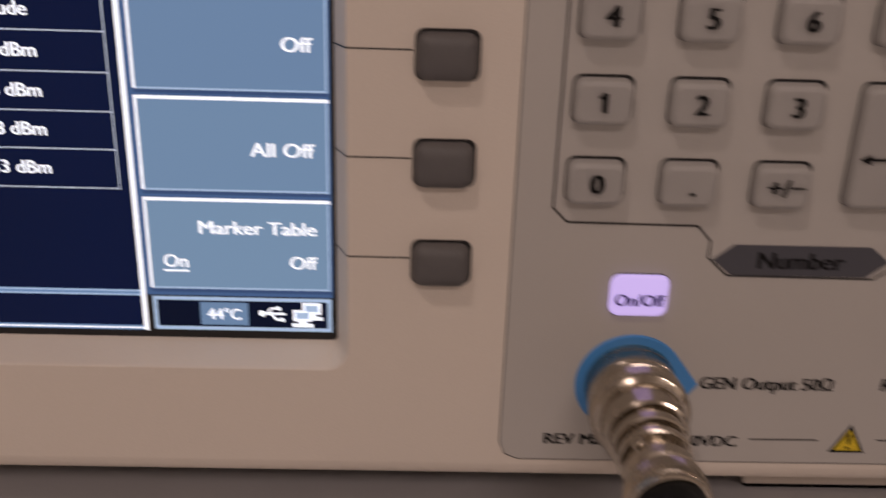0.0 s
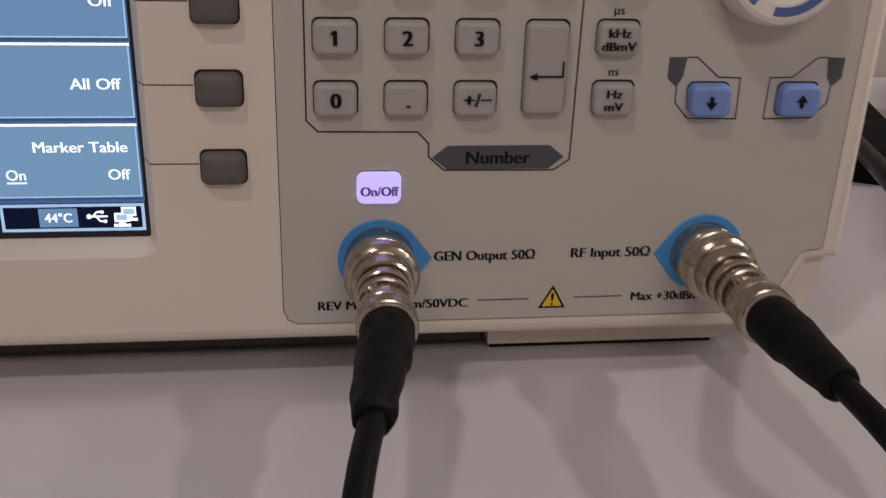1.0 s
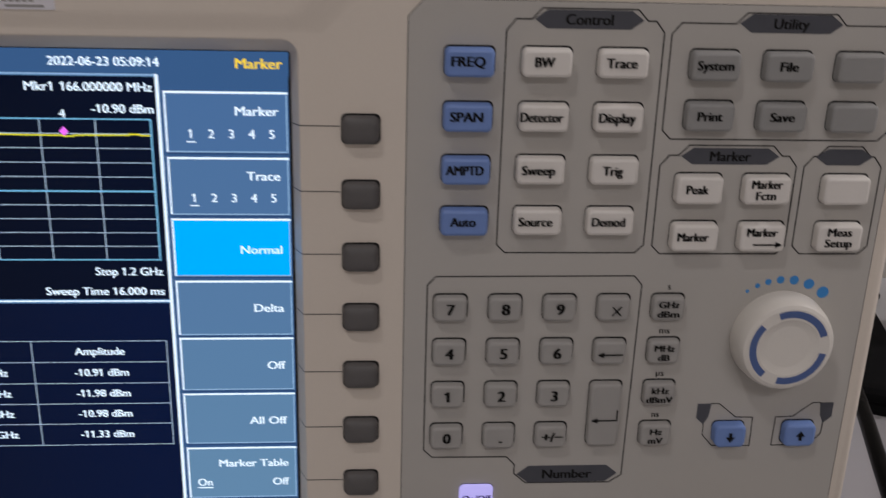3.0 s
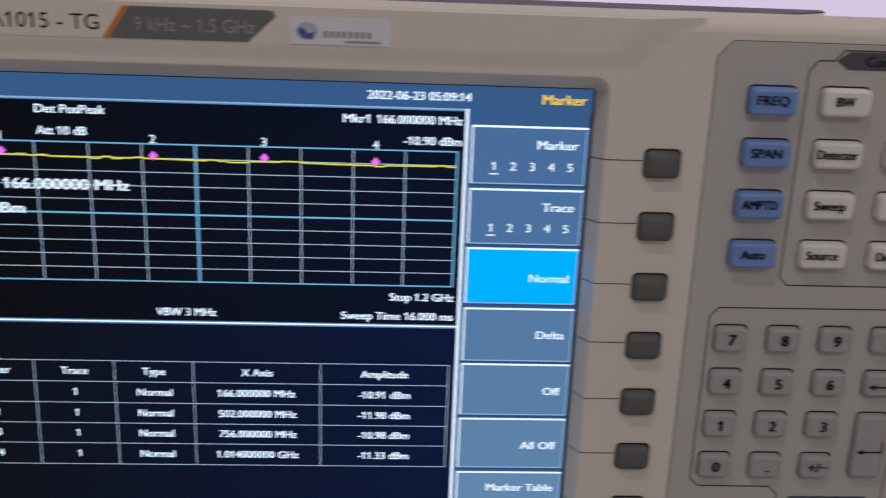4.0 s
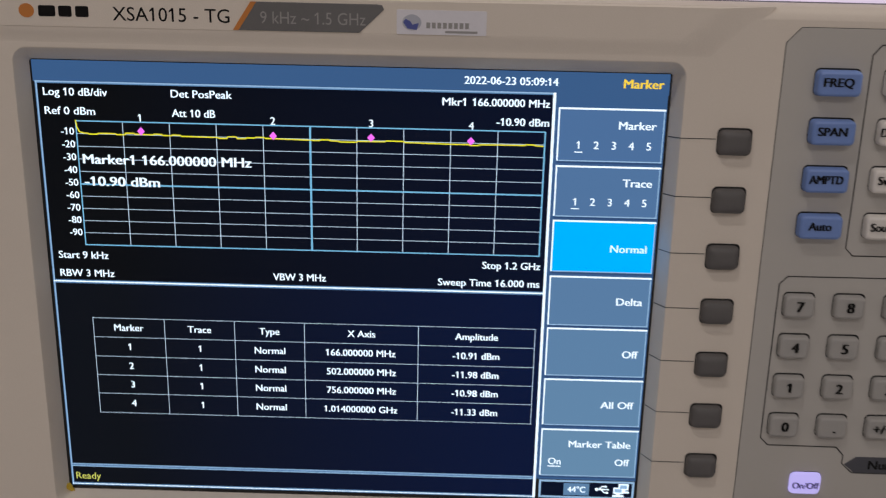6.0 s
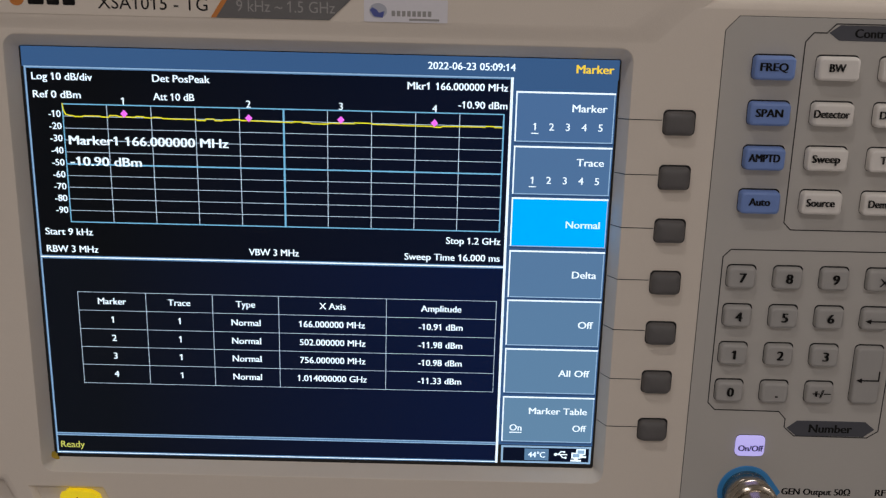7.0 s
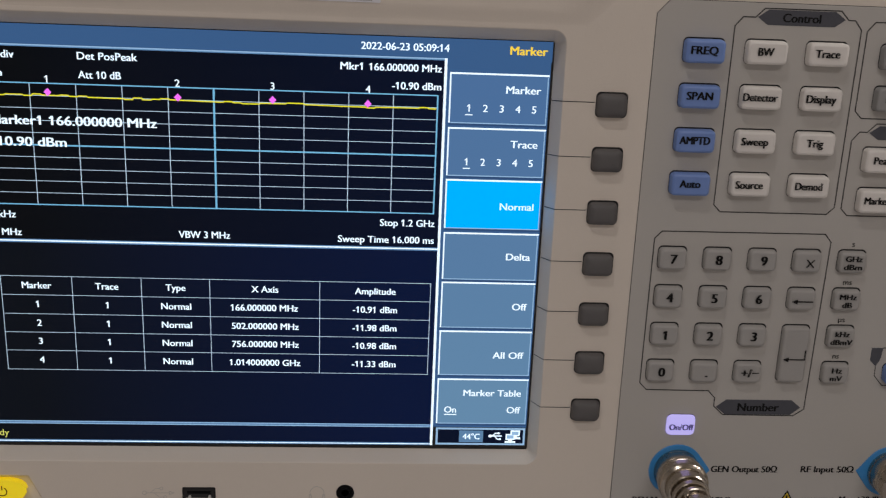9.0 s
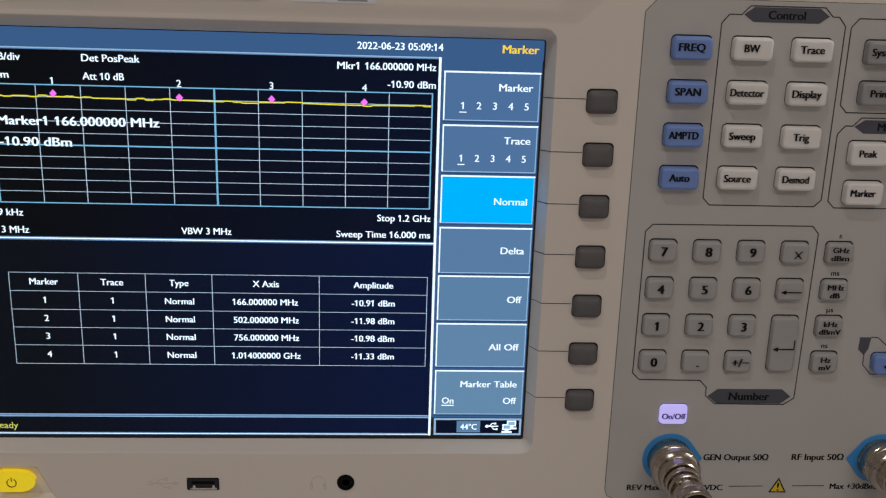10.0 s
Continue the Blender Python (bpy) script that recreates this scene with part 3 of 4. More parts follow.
def open_frame(x0, z0, x1, z1, b0, b1, c=2.6):
    """Outline that runs round the badge between b0 and b1."""
    line([(b0 + 3.0, z1 + 3.1), (b0, z1), (x0 + c, z1), (x0, z1 - c - 0.6), (x0, z0 + c), (x0 + c, z0), (x1 - c, z0), (x1, z0 + c), (x1, z1 - c - 0.6), (x1 - c, z1), (b1, z1), (b1 - 3.0, z1 + 3.1)], True)


def group_outlines():
    open_frame(272.8, 100.8, 318.0, 170.5, 279.8, 313.0)
    badge(296.2, 170.6, 31.2, "Control")
    open_frame(320.2, 136.5, 388.6, 170.2, 338.6, 371.0)
    badge(354.8, 170.4, 30.4, "Utility")
    open_frame(320.6, 100.5, 362.4, 131.6, 326.0, 357.6)
    badge(341.7, 131.4, 30.0, "Marker", 5.0)
    open_frame(364.8, 100.5, 388.8, 131.6, 368.5, 385.0)
    badge(376.8, 131.4, 17.5, "", 5.0)
    # number pad outline with its step to the heading
    line([(286.2, 19.6), (282.2, 23.2), (282.2, 26.6), (279.4, 29.6), (255.0, 29.8), (252.2, 32.6), (252.2, 90.2), (254.8, 93.0), (316.2, 93.2), (318.8, 90.2), (318.2, 22.2), (314.2, 19.4)], True)
    badge(299.9, 22.9, 33.6, "Number", 6.2, 3.8, 3.3)
    # arrow key outlines
    for s in (1, -1):
        m = lambda pts: pts if s > 0 else [(728.6 - x, z) for x, z in pts]
        line(m([(345.8, 48.4), (348.6, 48.4), (354.6, 43.4), (360.4, 43.2), (360.6, 32.6), (347.8, 32.8), (344.2, 36.8), (344.0, 41.4)]), width=0.34)
        poly = m([(341.4, 48.4), (341.4, 43.2), (344.0, 40.8), (345.4, 43.6), (346.0, 48.4)])
        part("arrow_badge", plate(poly if s > 0 else poly[::-1], FILM - 0.12, FILM + 0.05), BADGE, CONTROL, smooth=False)


group_outlines()


def key_mesh(name, w, h, depth, mat, r=1.6, ease=0.9, pillow=0.0):
    """A rubber key centred on its own middle: a short stem, a slightly smaller rounded head."""
    bm = bmesh.new()
    to = lambda x, y, z: Vector((x, y, z)) / 1000
    o = lambda k: rounded(-w / 2 + k, -h / 2 + k, w / 2 - k, h / 2 - k, max(0.4, r - k * 0.6), 4)
    steps = [(0.0, 0.2), (0.15, -depth + ease), (0.15 + ease * 0.12, -depth + ease * 0.5), (0.15 + ease * 0.45, -depth + ease * 0.16), (0.15 + ease, -depth + 0.02)]
    steps += [(0.15 + ease + k * pillow, -depth - 0.03 - 0.07 * k * pillow) for k in (0.8, 1.8)] if pillow else [(0.2 + ease, -depth)]
    rings = [ring(o(k), y) for k, y in steps]
    loft(bm, rings, to, (False, True))
    return finish(bm, name, mat)


# Flat dark plate: shade of the key's gap put into colour, wider above and right.
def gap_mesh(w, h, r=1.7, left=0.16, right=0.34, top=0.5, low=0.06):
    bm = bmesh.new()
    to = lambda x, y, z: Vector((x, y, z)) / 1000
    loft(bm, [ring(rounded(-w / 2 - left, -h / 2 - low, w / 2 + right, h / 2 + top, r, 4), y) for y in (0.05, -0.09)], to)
    return finish(bm, "key_gap_shade", GAP, False)


def local(x, y, z):
    return Vector((x, y, z)) / 1000


def key(name, mesh, gap, x, z, depth, label, face=FILM, words=(), ink=None):
    """words: rows of (text, x, base line, cap, width or None), from the key's middle."""
    ob = part(name, mesh, None, ANALYZER, label, L(x, face, z))
    part("key_gap_shade", gap, None, ob)
    for text, dx, dz, cap, width in words:
        part("legend", text_mesh(text, dx, dz, cap, -depth - 0.22, "centre", width, 0.042, to=local, mat=ink or INK), None, ob)
    return ob


def keys():
    # soft keys beside the display
    mesh, gap = key_mesh("soft_key", 10.9, 8.5, 2.9, SOFT_KEY, 2.0, 1.9, 0.8), gap_mesh(10.9, 8.5)
    for i in range(7):
        z = 138.3 - 19.58 * i
        ob = key("soft_key", mesh, gap, 231.9, z, 3.0, "blank charcoal rubber soft key", FACE)
        tagged(ob, group="soft keys beside the display")
        bm = ribbon([(215.2, z + 0.98), (226.0, z + 0.95)], 0.28, FACE - 0.06, False, 0.1)
        edge = [(215.3, FACE - 0.05, 0.98), (214.6, FACE - 0.02, 0.97), (214.3, FACE + 0.2, 0.94), (214.08, FACE + 1.0, 0.88), (211.82, -0.6, 0.15)]
        for (xa, ya, za), (xb, yb, zb) in zip(edge, edge[1:]):
            bm.faces.new([bm.verts.new(L(*p)) for p in ((xa, ya, z + za + 0.14), (xa, ya, z + za - 0.14), (xb, yb, z + zb - 0.14), (xb, yb, z + zb + 0.14))])
        part("leader_line", bm, LINE, ANALYZER, smooth=False)
    # blue function keys
    mesh, gap = key_mesh("function_key", 14.3, 8.3, 3.6, BLUE_KEY), gap_mesh(14.3, 8.3)
    for i, word in enumerate(("FREQ", "SPAN", "AMPTD", "Auto")):
        ob = key("function_key", mesh, gap, 262.5, 158.4 - 15.75 * i, 3.6, "blue rubber function key with a black legend", words=[(word, -0.5, -0.85, 2.7, {"FREQ": 9.4, "SPAN": 9.2, "AMPTD": 10.8, "Auto": 7.4}[word])])
        tagged(ob, group="blue function keys")
    # white function keys
    mesh, gap = key_mesh("white_key", 14.5, 8.3, 3.4, WHITE_KEY), gap_mesh(14.5, 8.3)
    mids, mgap = key_mesh("grey_key", 14.4, 8.6, 3.6, MID_KEY), gap_mesh(14.4, 8.6)
    names = [("BW", "Detector", "Sweep", "Source"), ("Trace", "Display", "Trig", "Demod")]
    wide = {"BW": 5.4, "Detector": 12.2, "Sweep": 9.6, "Source": 9.9, "Trace": 8.6, "Display": 10.6, "Trig": 5.8, "Demod": 9.8}
    for c, column in enumerate(names):
        for r, word in enumerate(column):
            ob = key("white_key", mesh, gap, 284.5 + 21.9 * c, 158.6 - 15.75 * r, 3.6, "white rubber key with a black legend", words=[(word, -0.85 + 0.1 * c, -0.9, 2.7, wide[word])])
            tagged(ob, group="white control keys")
    for c, column in enumerate((("System", "Print"), ("File", "Save"), ("", ""))):
        for r, word in enumerate(column):
            ob = key("grey_key", mids, mgap, (333.2, 354.8, 376.4)[c], (158.4, 143.7)[r], 3.6, "grey rubber key with a black legend" if word else "blank grey rubber key",
                     words=[(word, -0.4, -0.9, 2.6, {"System": 10.4, "Print": 7.2, "File": 5.2, "Save": 7.2}[word])] if word else [])
            tagged(ob, group="grey utility keys")
    mesh, gap = key_mesh("marker_key", 14.4, 8.9, 3.6, WHITE_KEY), gap_mesh(14.4, 8.9)
    for x, z, words in ((332.6, 121.6, [("Peak", -0.9, -0.9, 2.6, 6.6)]), (332.8, 106.6, [("Marker", -0.8, -0.8, 2.6, 9.4)]), (353.3, 121.6, [("Marker", -0.5, 0.9, 2.5, 9.2), ("Fctn", -0.5, -2.6, 2.5, 6.0)]),
                        (353.8, 106.6, [("Marker", -0.5, 0.8, 2.5, 9.2)]), (377.9, 121.6, []), (378.0, 106.6, [("Meas", -0.4, 0.9, 2.5, 7.4), ("Setup", -0.4, -2.6, 2.5, 8.4)])):
        ob = key("marker_key", mesh, gap, x, z, 3.6, "white rubber key with a black legend" if words else "blank white rubber key", words=words)
        tagged(ob, group="white marker keys")
        if (x, z) == (353.8, 106.6):
            arrow(ob, -3.0, -1.9, 4.6, -1.9, 3.6)
    # number pad
    mesh, gap = key_mesh("number_key", 10.4, 8.3, 2.6, GREY_KEY, 1.7), gap_mesh(10.4, 8.3)
    pads = ("789X", "456<", "123 ", "0.± ")
    for r, line_ in enumerate(pads):
        for c, word in enumerate(line_):
            if word == " ":
                continue
            x, z = 259.3 + 16.95 * c, 82.9 - 14.95 * r
            words = {"<": [], "±": [("+/−", 0.4, -1.3, 3.2, 6.4)], ".": [(".", 0.5, -1.5, 3.6, None)], "X": []}.get(word, [(word, 0.1, -1.5, 3.5, None)])
            ob = key("number_key", mesh, gap, x, z, 2.8, "grey rubber number key with a black legend", words=words)
            tagged(ob, group="number pad keys")
            if word == "<":
                arrow(ob, 4.0, -0.4, -2.6, -0.4, 2.8)
            if word == "X":
                bm = ribbon([(-0.6, -1.9), (2.2, 1.1)], 0.42, -3.06, thick=0.1, to=local)
                ribbon([(-0.6, 1.1), (2.2, -1.9)], 0.42, -3.06, thick=0.1, to=local, bm=bm)
                part("legend", bm, INK, ob, smooth=False)
    ob = key("enter_key", key_mesh("enter_key", 10.5, 22.8, 2.6, GREY_KEY, 1.7), gap_mesh(10.5, 22.8), 310.2, 45.7, 2.6, "tall grey rubber enter key with a bent arrow")
    tagged(ob, group="number pad keys")
    arrow(ob, 4.0, -1.6, -2.8, -1.6, 2.6, [(4.0, 2.2)])
    for i, (a, b, over) in enumerate((("GHz", "dBm", "s"), ("MHz", "dB", "ms"), ("kHz", "dBmV", "µs"), ("Hz", "mV", "ns"))):
        z = 83.0 - 14.95 * i
        ob = key("unit_key", mesh, gap, 327.4 + 0.1 * i, z, 2.8, "grey rubber unit key with two rows of black print", words=[(a, -0.1, 0.6, 2.1, {"GHz": 6.3, "MHz": 6.3, "kHz": 5.4, "Hz": 3.8}[a]), (b, -0.1, -2.6, 2.1, {"dBm": 6.8, "dB": 3.7, "dBmV": 8.4, "mV": 4.6}[b])])
        tagged(ob, group="unit keys")
        part("unit_legend", text_mesh(over, 327.6, z + 5.6, 2.1, FILM - 0.05, "centre", bold=0.02, mat=INK), None, CONTROL)
    # arrow keys
    for x, way in ((352.4, -1), (376.0, 1)):
        mesh, gap = key_mesh("arrow_key", 10.8, 8.4, 3.4, BLUE_KEY, 1.9), gap_mesh(10.8, 8.4, 1.9, 0.2, 0.2, 0.35, 0.2)
        for me in (mesh, gap):
            for v in me.vertices:
                over = v.co.x * way * 1000 - v.co.z * 1000 - 7.4
                if over > 0:
                    v.co.x -= way * over / 2000
                    v.co.z += over / 2000
        ob = key("arrow_key", mesh, gap, x, 37.8, 3.4, "blue rubber arrow key with one cut corner", words=[])
        bm = plate([(-0.5, -1.5 * way), (0.5, -1.5 * way), (0.5, 0), (1.5, 0), (0.0, 1.9 * way), (-1.5, 0), (-0.5, 0)], -3.72, -3.6, to=local)
        part("legend", bm, INK, ob, smooth=False)
        tagged(ob, group="blue arrow keys")
    # lit generator key
    bm_key = key_mesh("generator_key", 11.4, 8.7, 1.0, LED, 1.9, 0.5)
    key("generator_key", bm_key, gap_mesh(11.2, 8.7, 1.9, 0.1, 0.1, 0.15, 0.1), 269.9, 15.2, 1.0, "lit lavender generator key", words=[("On/Off", 0.15, -1.9, 2.4, 9.4)], ink=VIOLET_INK)


def arrow(ob, x0, z0, x1, z1, depth, start=()):
    """A printed arrow on a key from x0 to x1, with bends given first."""
    d = 1 if x1 > x0 else -1
    bm = ribbon(list(start) + [(x0, z0), (x1, z1)], 0.45, -depth - 0.26, thick=0.1, to=local)
    tri = [(x1 + 1.6 * d, z1), (x1 - 0.6 * d, z1 + 1.0), (x1 - 0.6 * d, z1 - 1.0)]
    vs = [bm.verts.new(local(x, -depth - 0.27, z)) for x, z in tri]
    bm.faces.new(vs)
    part("legend", bm, INK, ob, smooth=False)


keys()


def knob():
    c = (364.6, FILM, 72.6)
    bm = bmesh.new()
    lathe(bm, [(0, 15.6), (0.8, 15.8), (5.6, 15.4), (7.7, 14.9), (8.7, 14.2), (9.2, 13.0), (9.2, 9.6), (8.8, 8.8), (8.4, 7.0), (8.2, 0.4)], c, segments=56)
    ob = part("tuning_knob", bm, KNOB, ANALYZER, "round white tuning knob with three blue arcs on its face")
    for a0, a1 in ((20, 112), (141, 232), (258, 350)):
        bm = bmesh.new()
        n = 14
        arc = lambda r, y: [(c[0] + r * math.cos(radians(a0 + (a1 - a0) * i / n)), y, c[2] + r * math.sin(radians(a0 + (a1 - a0) * i / n))) for i in range(n + 1)]
        f, g = c[1] - 9.32, c[1] - 9.1
        loft(bm, [arc(12.5, g) + arc(10.3, g)[::-1], arc(12.5, f) + arc(10.3, f)[::-1]])
        part("blue_arc", bm, KNOB_BLUE, ob, smooth=False)
    for i, turn in enumerate((126, 116, 106, 95, 82.5, 68, 52)):
        a = radians(turn)
        r = 0.58 + 0.225 * i
        x, z = 364.6 + 20.3 * math.cos(a), 71.6 + 20.3 * math.sin(a)
        poly = [(x + r * math.cos(k * math.pi / 8), z + r * math.sin(k * math.pi / 8)) for k in range(16)]
        part("scale_dot", plate(poly, FILM - 0.1, FILM + 0.05), DOT_BLUE, CONTROL, "sky-blue printed dot", smooth=False)


knob()


# ---- front connectors and print near them ----
def teardrop(cx, cz, r, tip, side):
    """A ring outline drawn out to a point at the side (+1 right, -1 left)."""
    a = math.acos(r / tip)
    pts = [(cx + side * tip, cz)]
    n = 40
    for i in range(n + 1):
        t = a + (2 * math.pi - 2 * a) * i / n
        pts.append((cx + side * r * math.cos(t), cz + r * math.sin(t)))
    return pts if side > 0 else pts[::-1]


def sockets():
    for cx, side, word in ((270.2, 1, "output"), (357.0, -1, "input")):
        part("socket_ring", plate(teardrop(cx, -4.4, 10.9, 13.6, side), FILM - 0.5, FILM + 0.05, 0.3), RING_BLUE, CONTROL, "blue drop-shaped marker ring round a socket")
        bm = bmesh.new()
        lathe(bm, [(0, 9.0), (2.0, 9.0), (2.0, 8.0), (9.0, 8.0)], (cx, FILM, -4.4))
        part("coaxial_socket", bm, NICKEL, ANALYZER, "nickel threaded coaxial socket")
    pr = lambda w, x, z, cap, wd, al="left": part("panel_print", text_mesh(w, x, z, cap, FILM - 0.05, al, wd, 0.04, mat=INK), None, CONTROL)
    pr("GEN Output 50Ω", 284.4, -5.4, 2.7, 26.6)
    pr("RF Input 50Ω", 320.9, -5.2, 2.7, 21.4)
    pr("REV Max +30dBm/50VDC", 254.2, -19.0, 2.5, 39.4)
    pr("Max +30dBm/50VDC", 338.6, -18.4, 2.5, 31.0)
    line([(296.2, -17.2), (310.3, -17.1)], width=0.3)
    line([(322.6, -17.0), (336.0, -16.9)], width=0.3)
    tri = [(313.0, -20.0), (320.4, -20.0), (316.7, -13.2)]
    part("warning_sign", plate(tri, FILM - 0.1, FILM + 0.05), INK, CONTROL, "yellow warning triangle with a black border", smooth=False)
    part("warning_sign_field", plate(inset(tri, 0.55), FILM - 0.14, FILM + 0.05), WARN, CONTROL, smooth=False)
    part("panel_print", text_mesh("!", 316.7, -19.1, 3.6, FILM - 0.18, "centre", bold=0.02, mat=INK), None, CONTROL)
    # power button in its slanted recess
    arc = [(14.6, -18.3), (16.6, -17.7), (18.2, -16.5), (19.0, -15.0), (18.4, -13.3), (17.0, -12.1), (15.0, -11.3), (12.4, -11.0), (6.6, -10.9), (5.4, -11.3), (4.8, -12.4), (4.6, -16.6), (5.0, -17.8), (6.2, -18.4)]
    ob = part("power_button", plate(arc[::-1], FACE - 1.5, FACE + 2.1, 0.8), YELLOW, ANALYZER, "lit yellow power button")
    n = 20
    bm = ribbon([(10.6 + 1.75 * math.cos(radians(120 + 300 * i / n)), -15.2 + 1.75 * math.sin(radians(120 + 300 * i / n))) for i in range(n + 1)], 0.36, FACE - 1.62, thick=0.1)
    ribbon([(10.6, -14.6), (10.6, -12.8)], 0.36, FACE - 1.62, thick=0.1, bm=bm)
    part("power_symbol", bm, INK, ob, smooth=False)
    # usb socket
    bm = bmesh.new()
    loft(bm, [ring(rounded(77.8, -19.0, 90.4, -13.7, 0.5, 2), FACE + 0.2), ring(rounded(77.8, -19.0, 90.4, -13.7, 0.5, 2), FACE - 0.25), ring(rounded(78.1, -18.6, 90.1, -13.9, 0.3, 2), FACE - 0.25), ring(rounded(78.1, -18.6, 90.1, -13.9, 0.3, 2), FACE - 0.05)], caps=(False, False))
    ob = part("usb_socket", bm, BLACK, ANALYZER, "black usb socket with a bright steel lip")
    part("socket_inside", plate(rounded(78.1, -18.6, 90.1, -13.9, 0.3, 2), FACE - 0.08, FACE + 0.1), GAP, ob, smooth=False)
    part("socket_tongue", plate([(79.6, -16.4), (88.6, -16.4), (88.6, -15.2), (79.6, -15.2)], FACE - 0.2, FACE), BLACK, ob)
    part("socket_lip", plate([(79.0, -18.75), (89.4, -18.75), (89.4, -18.2), (79.0, -18.2)], FACE - 0.3, FACE), STEEL, ob)
    for x in (79.9, 87.5):
        part("socket_spring", plate([(x, -18.2), (x + 1.3, -18.2), (x + 1.0, -17.0), (x + 0.3, -17.0)], FACE - 0.28, FACE), STEEL, ob)
    # earphone socket
    bm = bmesh.new()
    lathe(bm, [(0, 3.5), (0.35, 3.4), (0.35, 2.9), (0.02, 2.8)], (140.3, FACE, -15.7), segments=32)
    ob = part("earphone_socket", bm, BLACK, ANALYZER, "small round black earphone socket")
    bm = bmesh.new()
    lathe(bm, [(0.1, 2.2), (0.42, 2.1), (0.42, 1.5), (0.1, 1.4)], (140.3, FACE, -15.7), segments=24)
    part("socket_collar", bm, BLACK, ob, "black inner collar")
    # engraved pictograms
    bm = ribbon([(64.0, -16.2), (73.0, -16.2)], 0.2, FACE - 0.05)
    ribbon([(65.6, -16.2), (67.6, -14.3), (69.2, -14.3)], 0.18, FACE - 0.05, bm=bm)
    ribbon([(67.0, -16.2), (69.0, -18.0), (70.6, -18.0)], 0.18, FACE - 0.05, bm=bm)
    ribbon([(72.8, -15.5), (74.6, -16.2), (72.8, -16.9)], 0.2, FACE - 0.05, True, bm=bm)
    for cx, cz, rad in ((63.4, -16.2, 0.8), (69.8, -14.3, 0.6), (71.2, -18.0, 0.6)):
        ribbon([(cx + rad * math.cos(k * math.pi / 6), cz + rad * math.sin(k * math.pi / 6)) for k in range(12)], 0.18, FACE - 0.05, True, bm=bm)
    part("usb_pictogram", bm, PANEL, ANALYZER, "engraved usb pictogram", smooth=False)
    bm = ribbon([(129.4 + 2.7 * math.cos(radians(205 - 230 * i / 16)), -16.0 + 2.9 * math.sin(radians(205 - 230 * i / 16))) for i in range(17)], 0.2, FACE - 0.05)
    for x in (126.4, 131.6):
        ribbon([(x, -16.6), (x + 0.8, -16.6), (x + 0.8, -18.6), (x, -18.6)], 0.2, FACE - 0.05, True, bm=bm)
    part("earphone_pictogram", bm, PANEL, ANALYZER, "engraved earphone pictogram", smooth=False)
    # amber glue in the display's corner; its faint yellow glow is added in the material
    bm = bmesh.new()
    bmesh.ops.create_icosphere(bm, subdivisions=3, radius=1)
    for v in bm.verts:
        p = v.co * (1 + 0.25 * noise.noise(v.co * 2.2))
        v.co = L(-0.9 + p.x * 1.7 + max(0, -p.z) * 2.2, -1.1 + p.y * 0.9, 0.5 + p.z * 1.7)
    part("glue_bead", bm, GLUE, ANALYZER, "amber bead of glue in the display's corner, with a faint added glow")


sockets()


def badges():
    y = BAND - 0.1
    # printed maker's mark as plain shapes: an orange disc and three dark bars
    part("name_plate", plate(rounded(-6.0, 170.6, 74, 180.0, 1.2, 3), y, BAND + 0.1), IVORY, ANALYZER, smooth=False)
    circ = lambda cx, cz, r, n=24, a=1.12: [(cx + r * a * math.cos(2 * math.pi * i / n), cz + r * math.sin(2 * math.pi * i / n)) for i in range(n)]
    part("maker_mark", plate(circ(4.0, 175.3, 2.2), y - 0.1, BAND), ORANGE, ANALYZER, "orange disc of the printed maker's mark", smooth=False)
    for x0, x1 in ((7.8, 13.2), (14.2, 18.4), (19.6, 23.8)):
        part("maker_mark", plate(rounded(x0, 173.6, x1, 177.0, 0.5, 2), y - 0.1, BAND), INK, ANALYZER, "dark bar of the printed maker's mark", smooth=False)
    part("model_print", text_mesh("XSA1015 - TG", 31.4, 172.8, 4.2, y - 0.05, "left", 37.2, 0.004, mat=INK), None, ANALYZER)
    tag = [(70.8, 170.7), (109.8, 170.7), (117.6, 178.0), (117.0, 179.4), (115.2, 179.6), (76.5, 179.6)]
    part("range_tag", plate(tag, BAND - 0.35, BAND + 0.1, 0.2), TAG, ANALYZER, "slate tag with the frequency range")
    part("range_stripe", plate([(69.6, 170.7), (71.4, 170.7), (77.3, 179.6), (75.4, 179.6)], BAND - 0.42, BAND), ORANGE, ANALYZER, smooth=False)
    part("range_print", text_mesh("9 kHz ~ 1.5 GHz", 78.4, 173.0, 3.7, BAND - 0.4, "left", 33.4, 0.0, mat=TAG_INK), None, ANALYZER)
    # supplier's sticker as plain shapes and bars
    st = part("sticker", plate(rounded(121.6, 170.6, 150.0, 178.2, 0.3, 2), BAND - 0.2, BAND + 0.1), PAPER, ANALYZER, "small white sticker with a blue round mark and grey bars", smooth=False)
    part("sticker_mark", plate(circ(126.4, 174.3, 2.5, 24, 1.2), BAND - 0.28, BAND), PALE, st, smooth=False)
    part("sticker_mark", plate([(123.6, 174.4), (125.0, 172.4), (128.0, 172.0), (128.6, 174.2), (126.6, 173.6), (126.0, 174.6), (124.4, 175.4)], BAND - 0.32, BAND), NAVY, st, smooth=False)
    for x0, z0, x1, z1 in [(131.0 + 1.75 * i, 172.6, 132.2 + 1.75 * i, 174.4) for i in range(8)] + [(137.0, 171.2, 147.2, 171.9)]:
        bm = bmesh.new()
        box(bm, x0, BAND - 0.26, z0, x1, BAND, z1)
        part("sticker_bar", bm, TAG_INK, st, smooth=False)


badges()


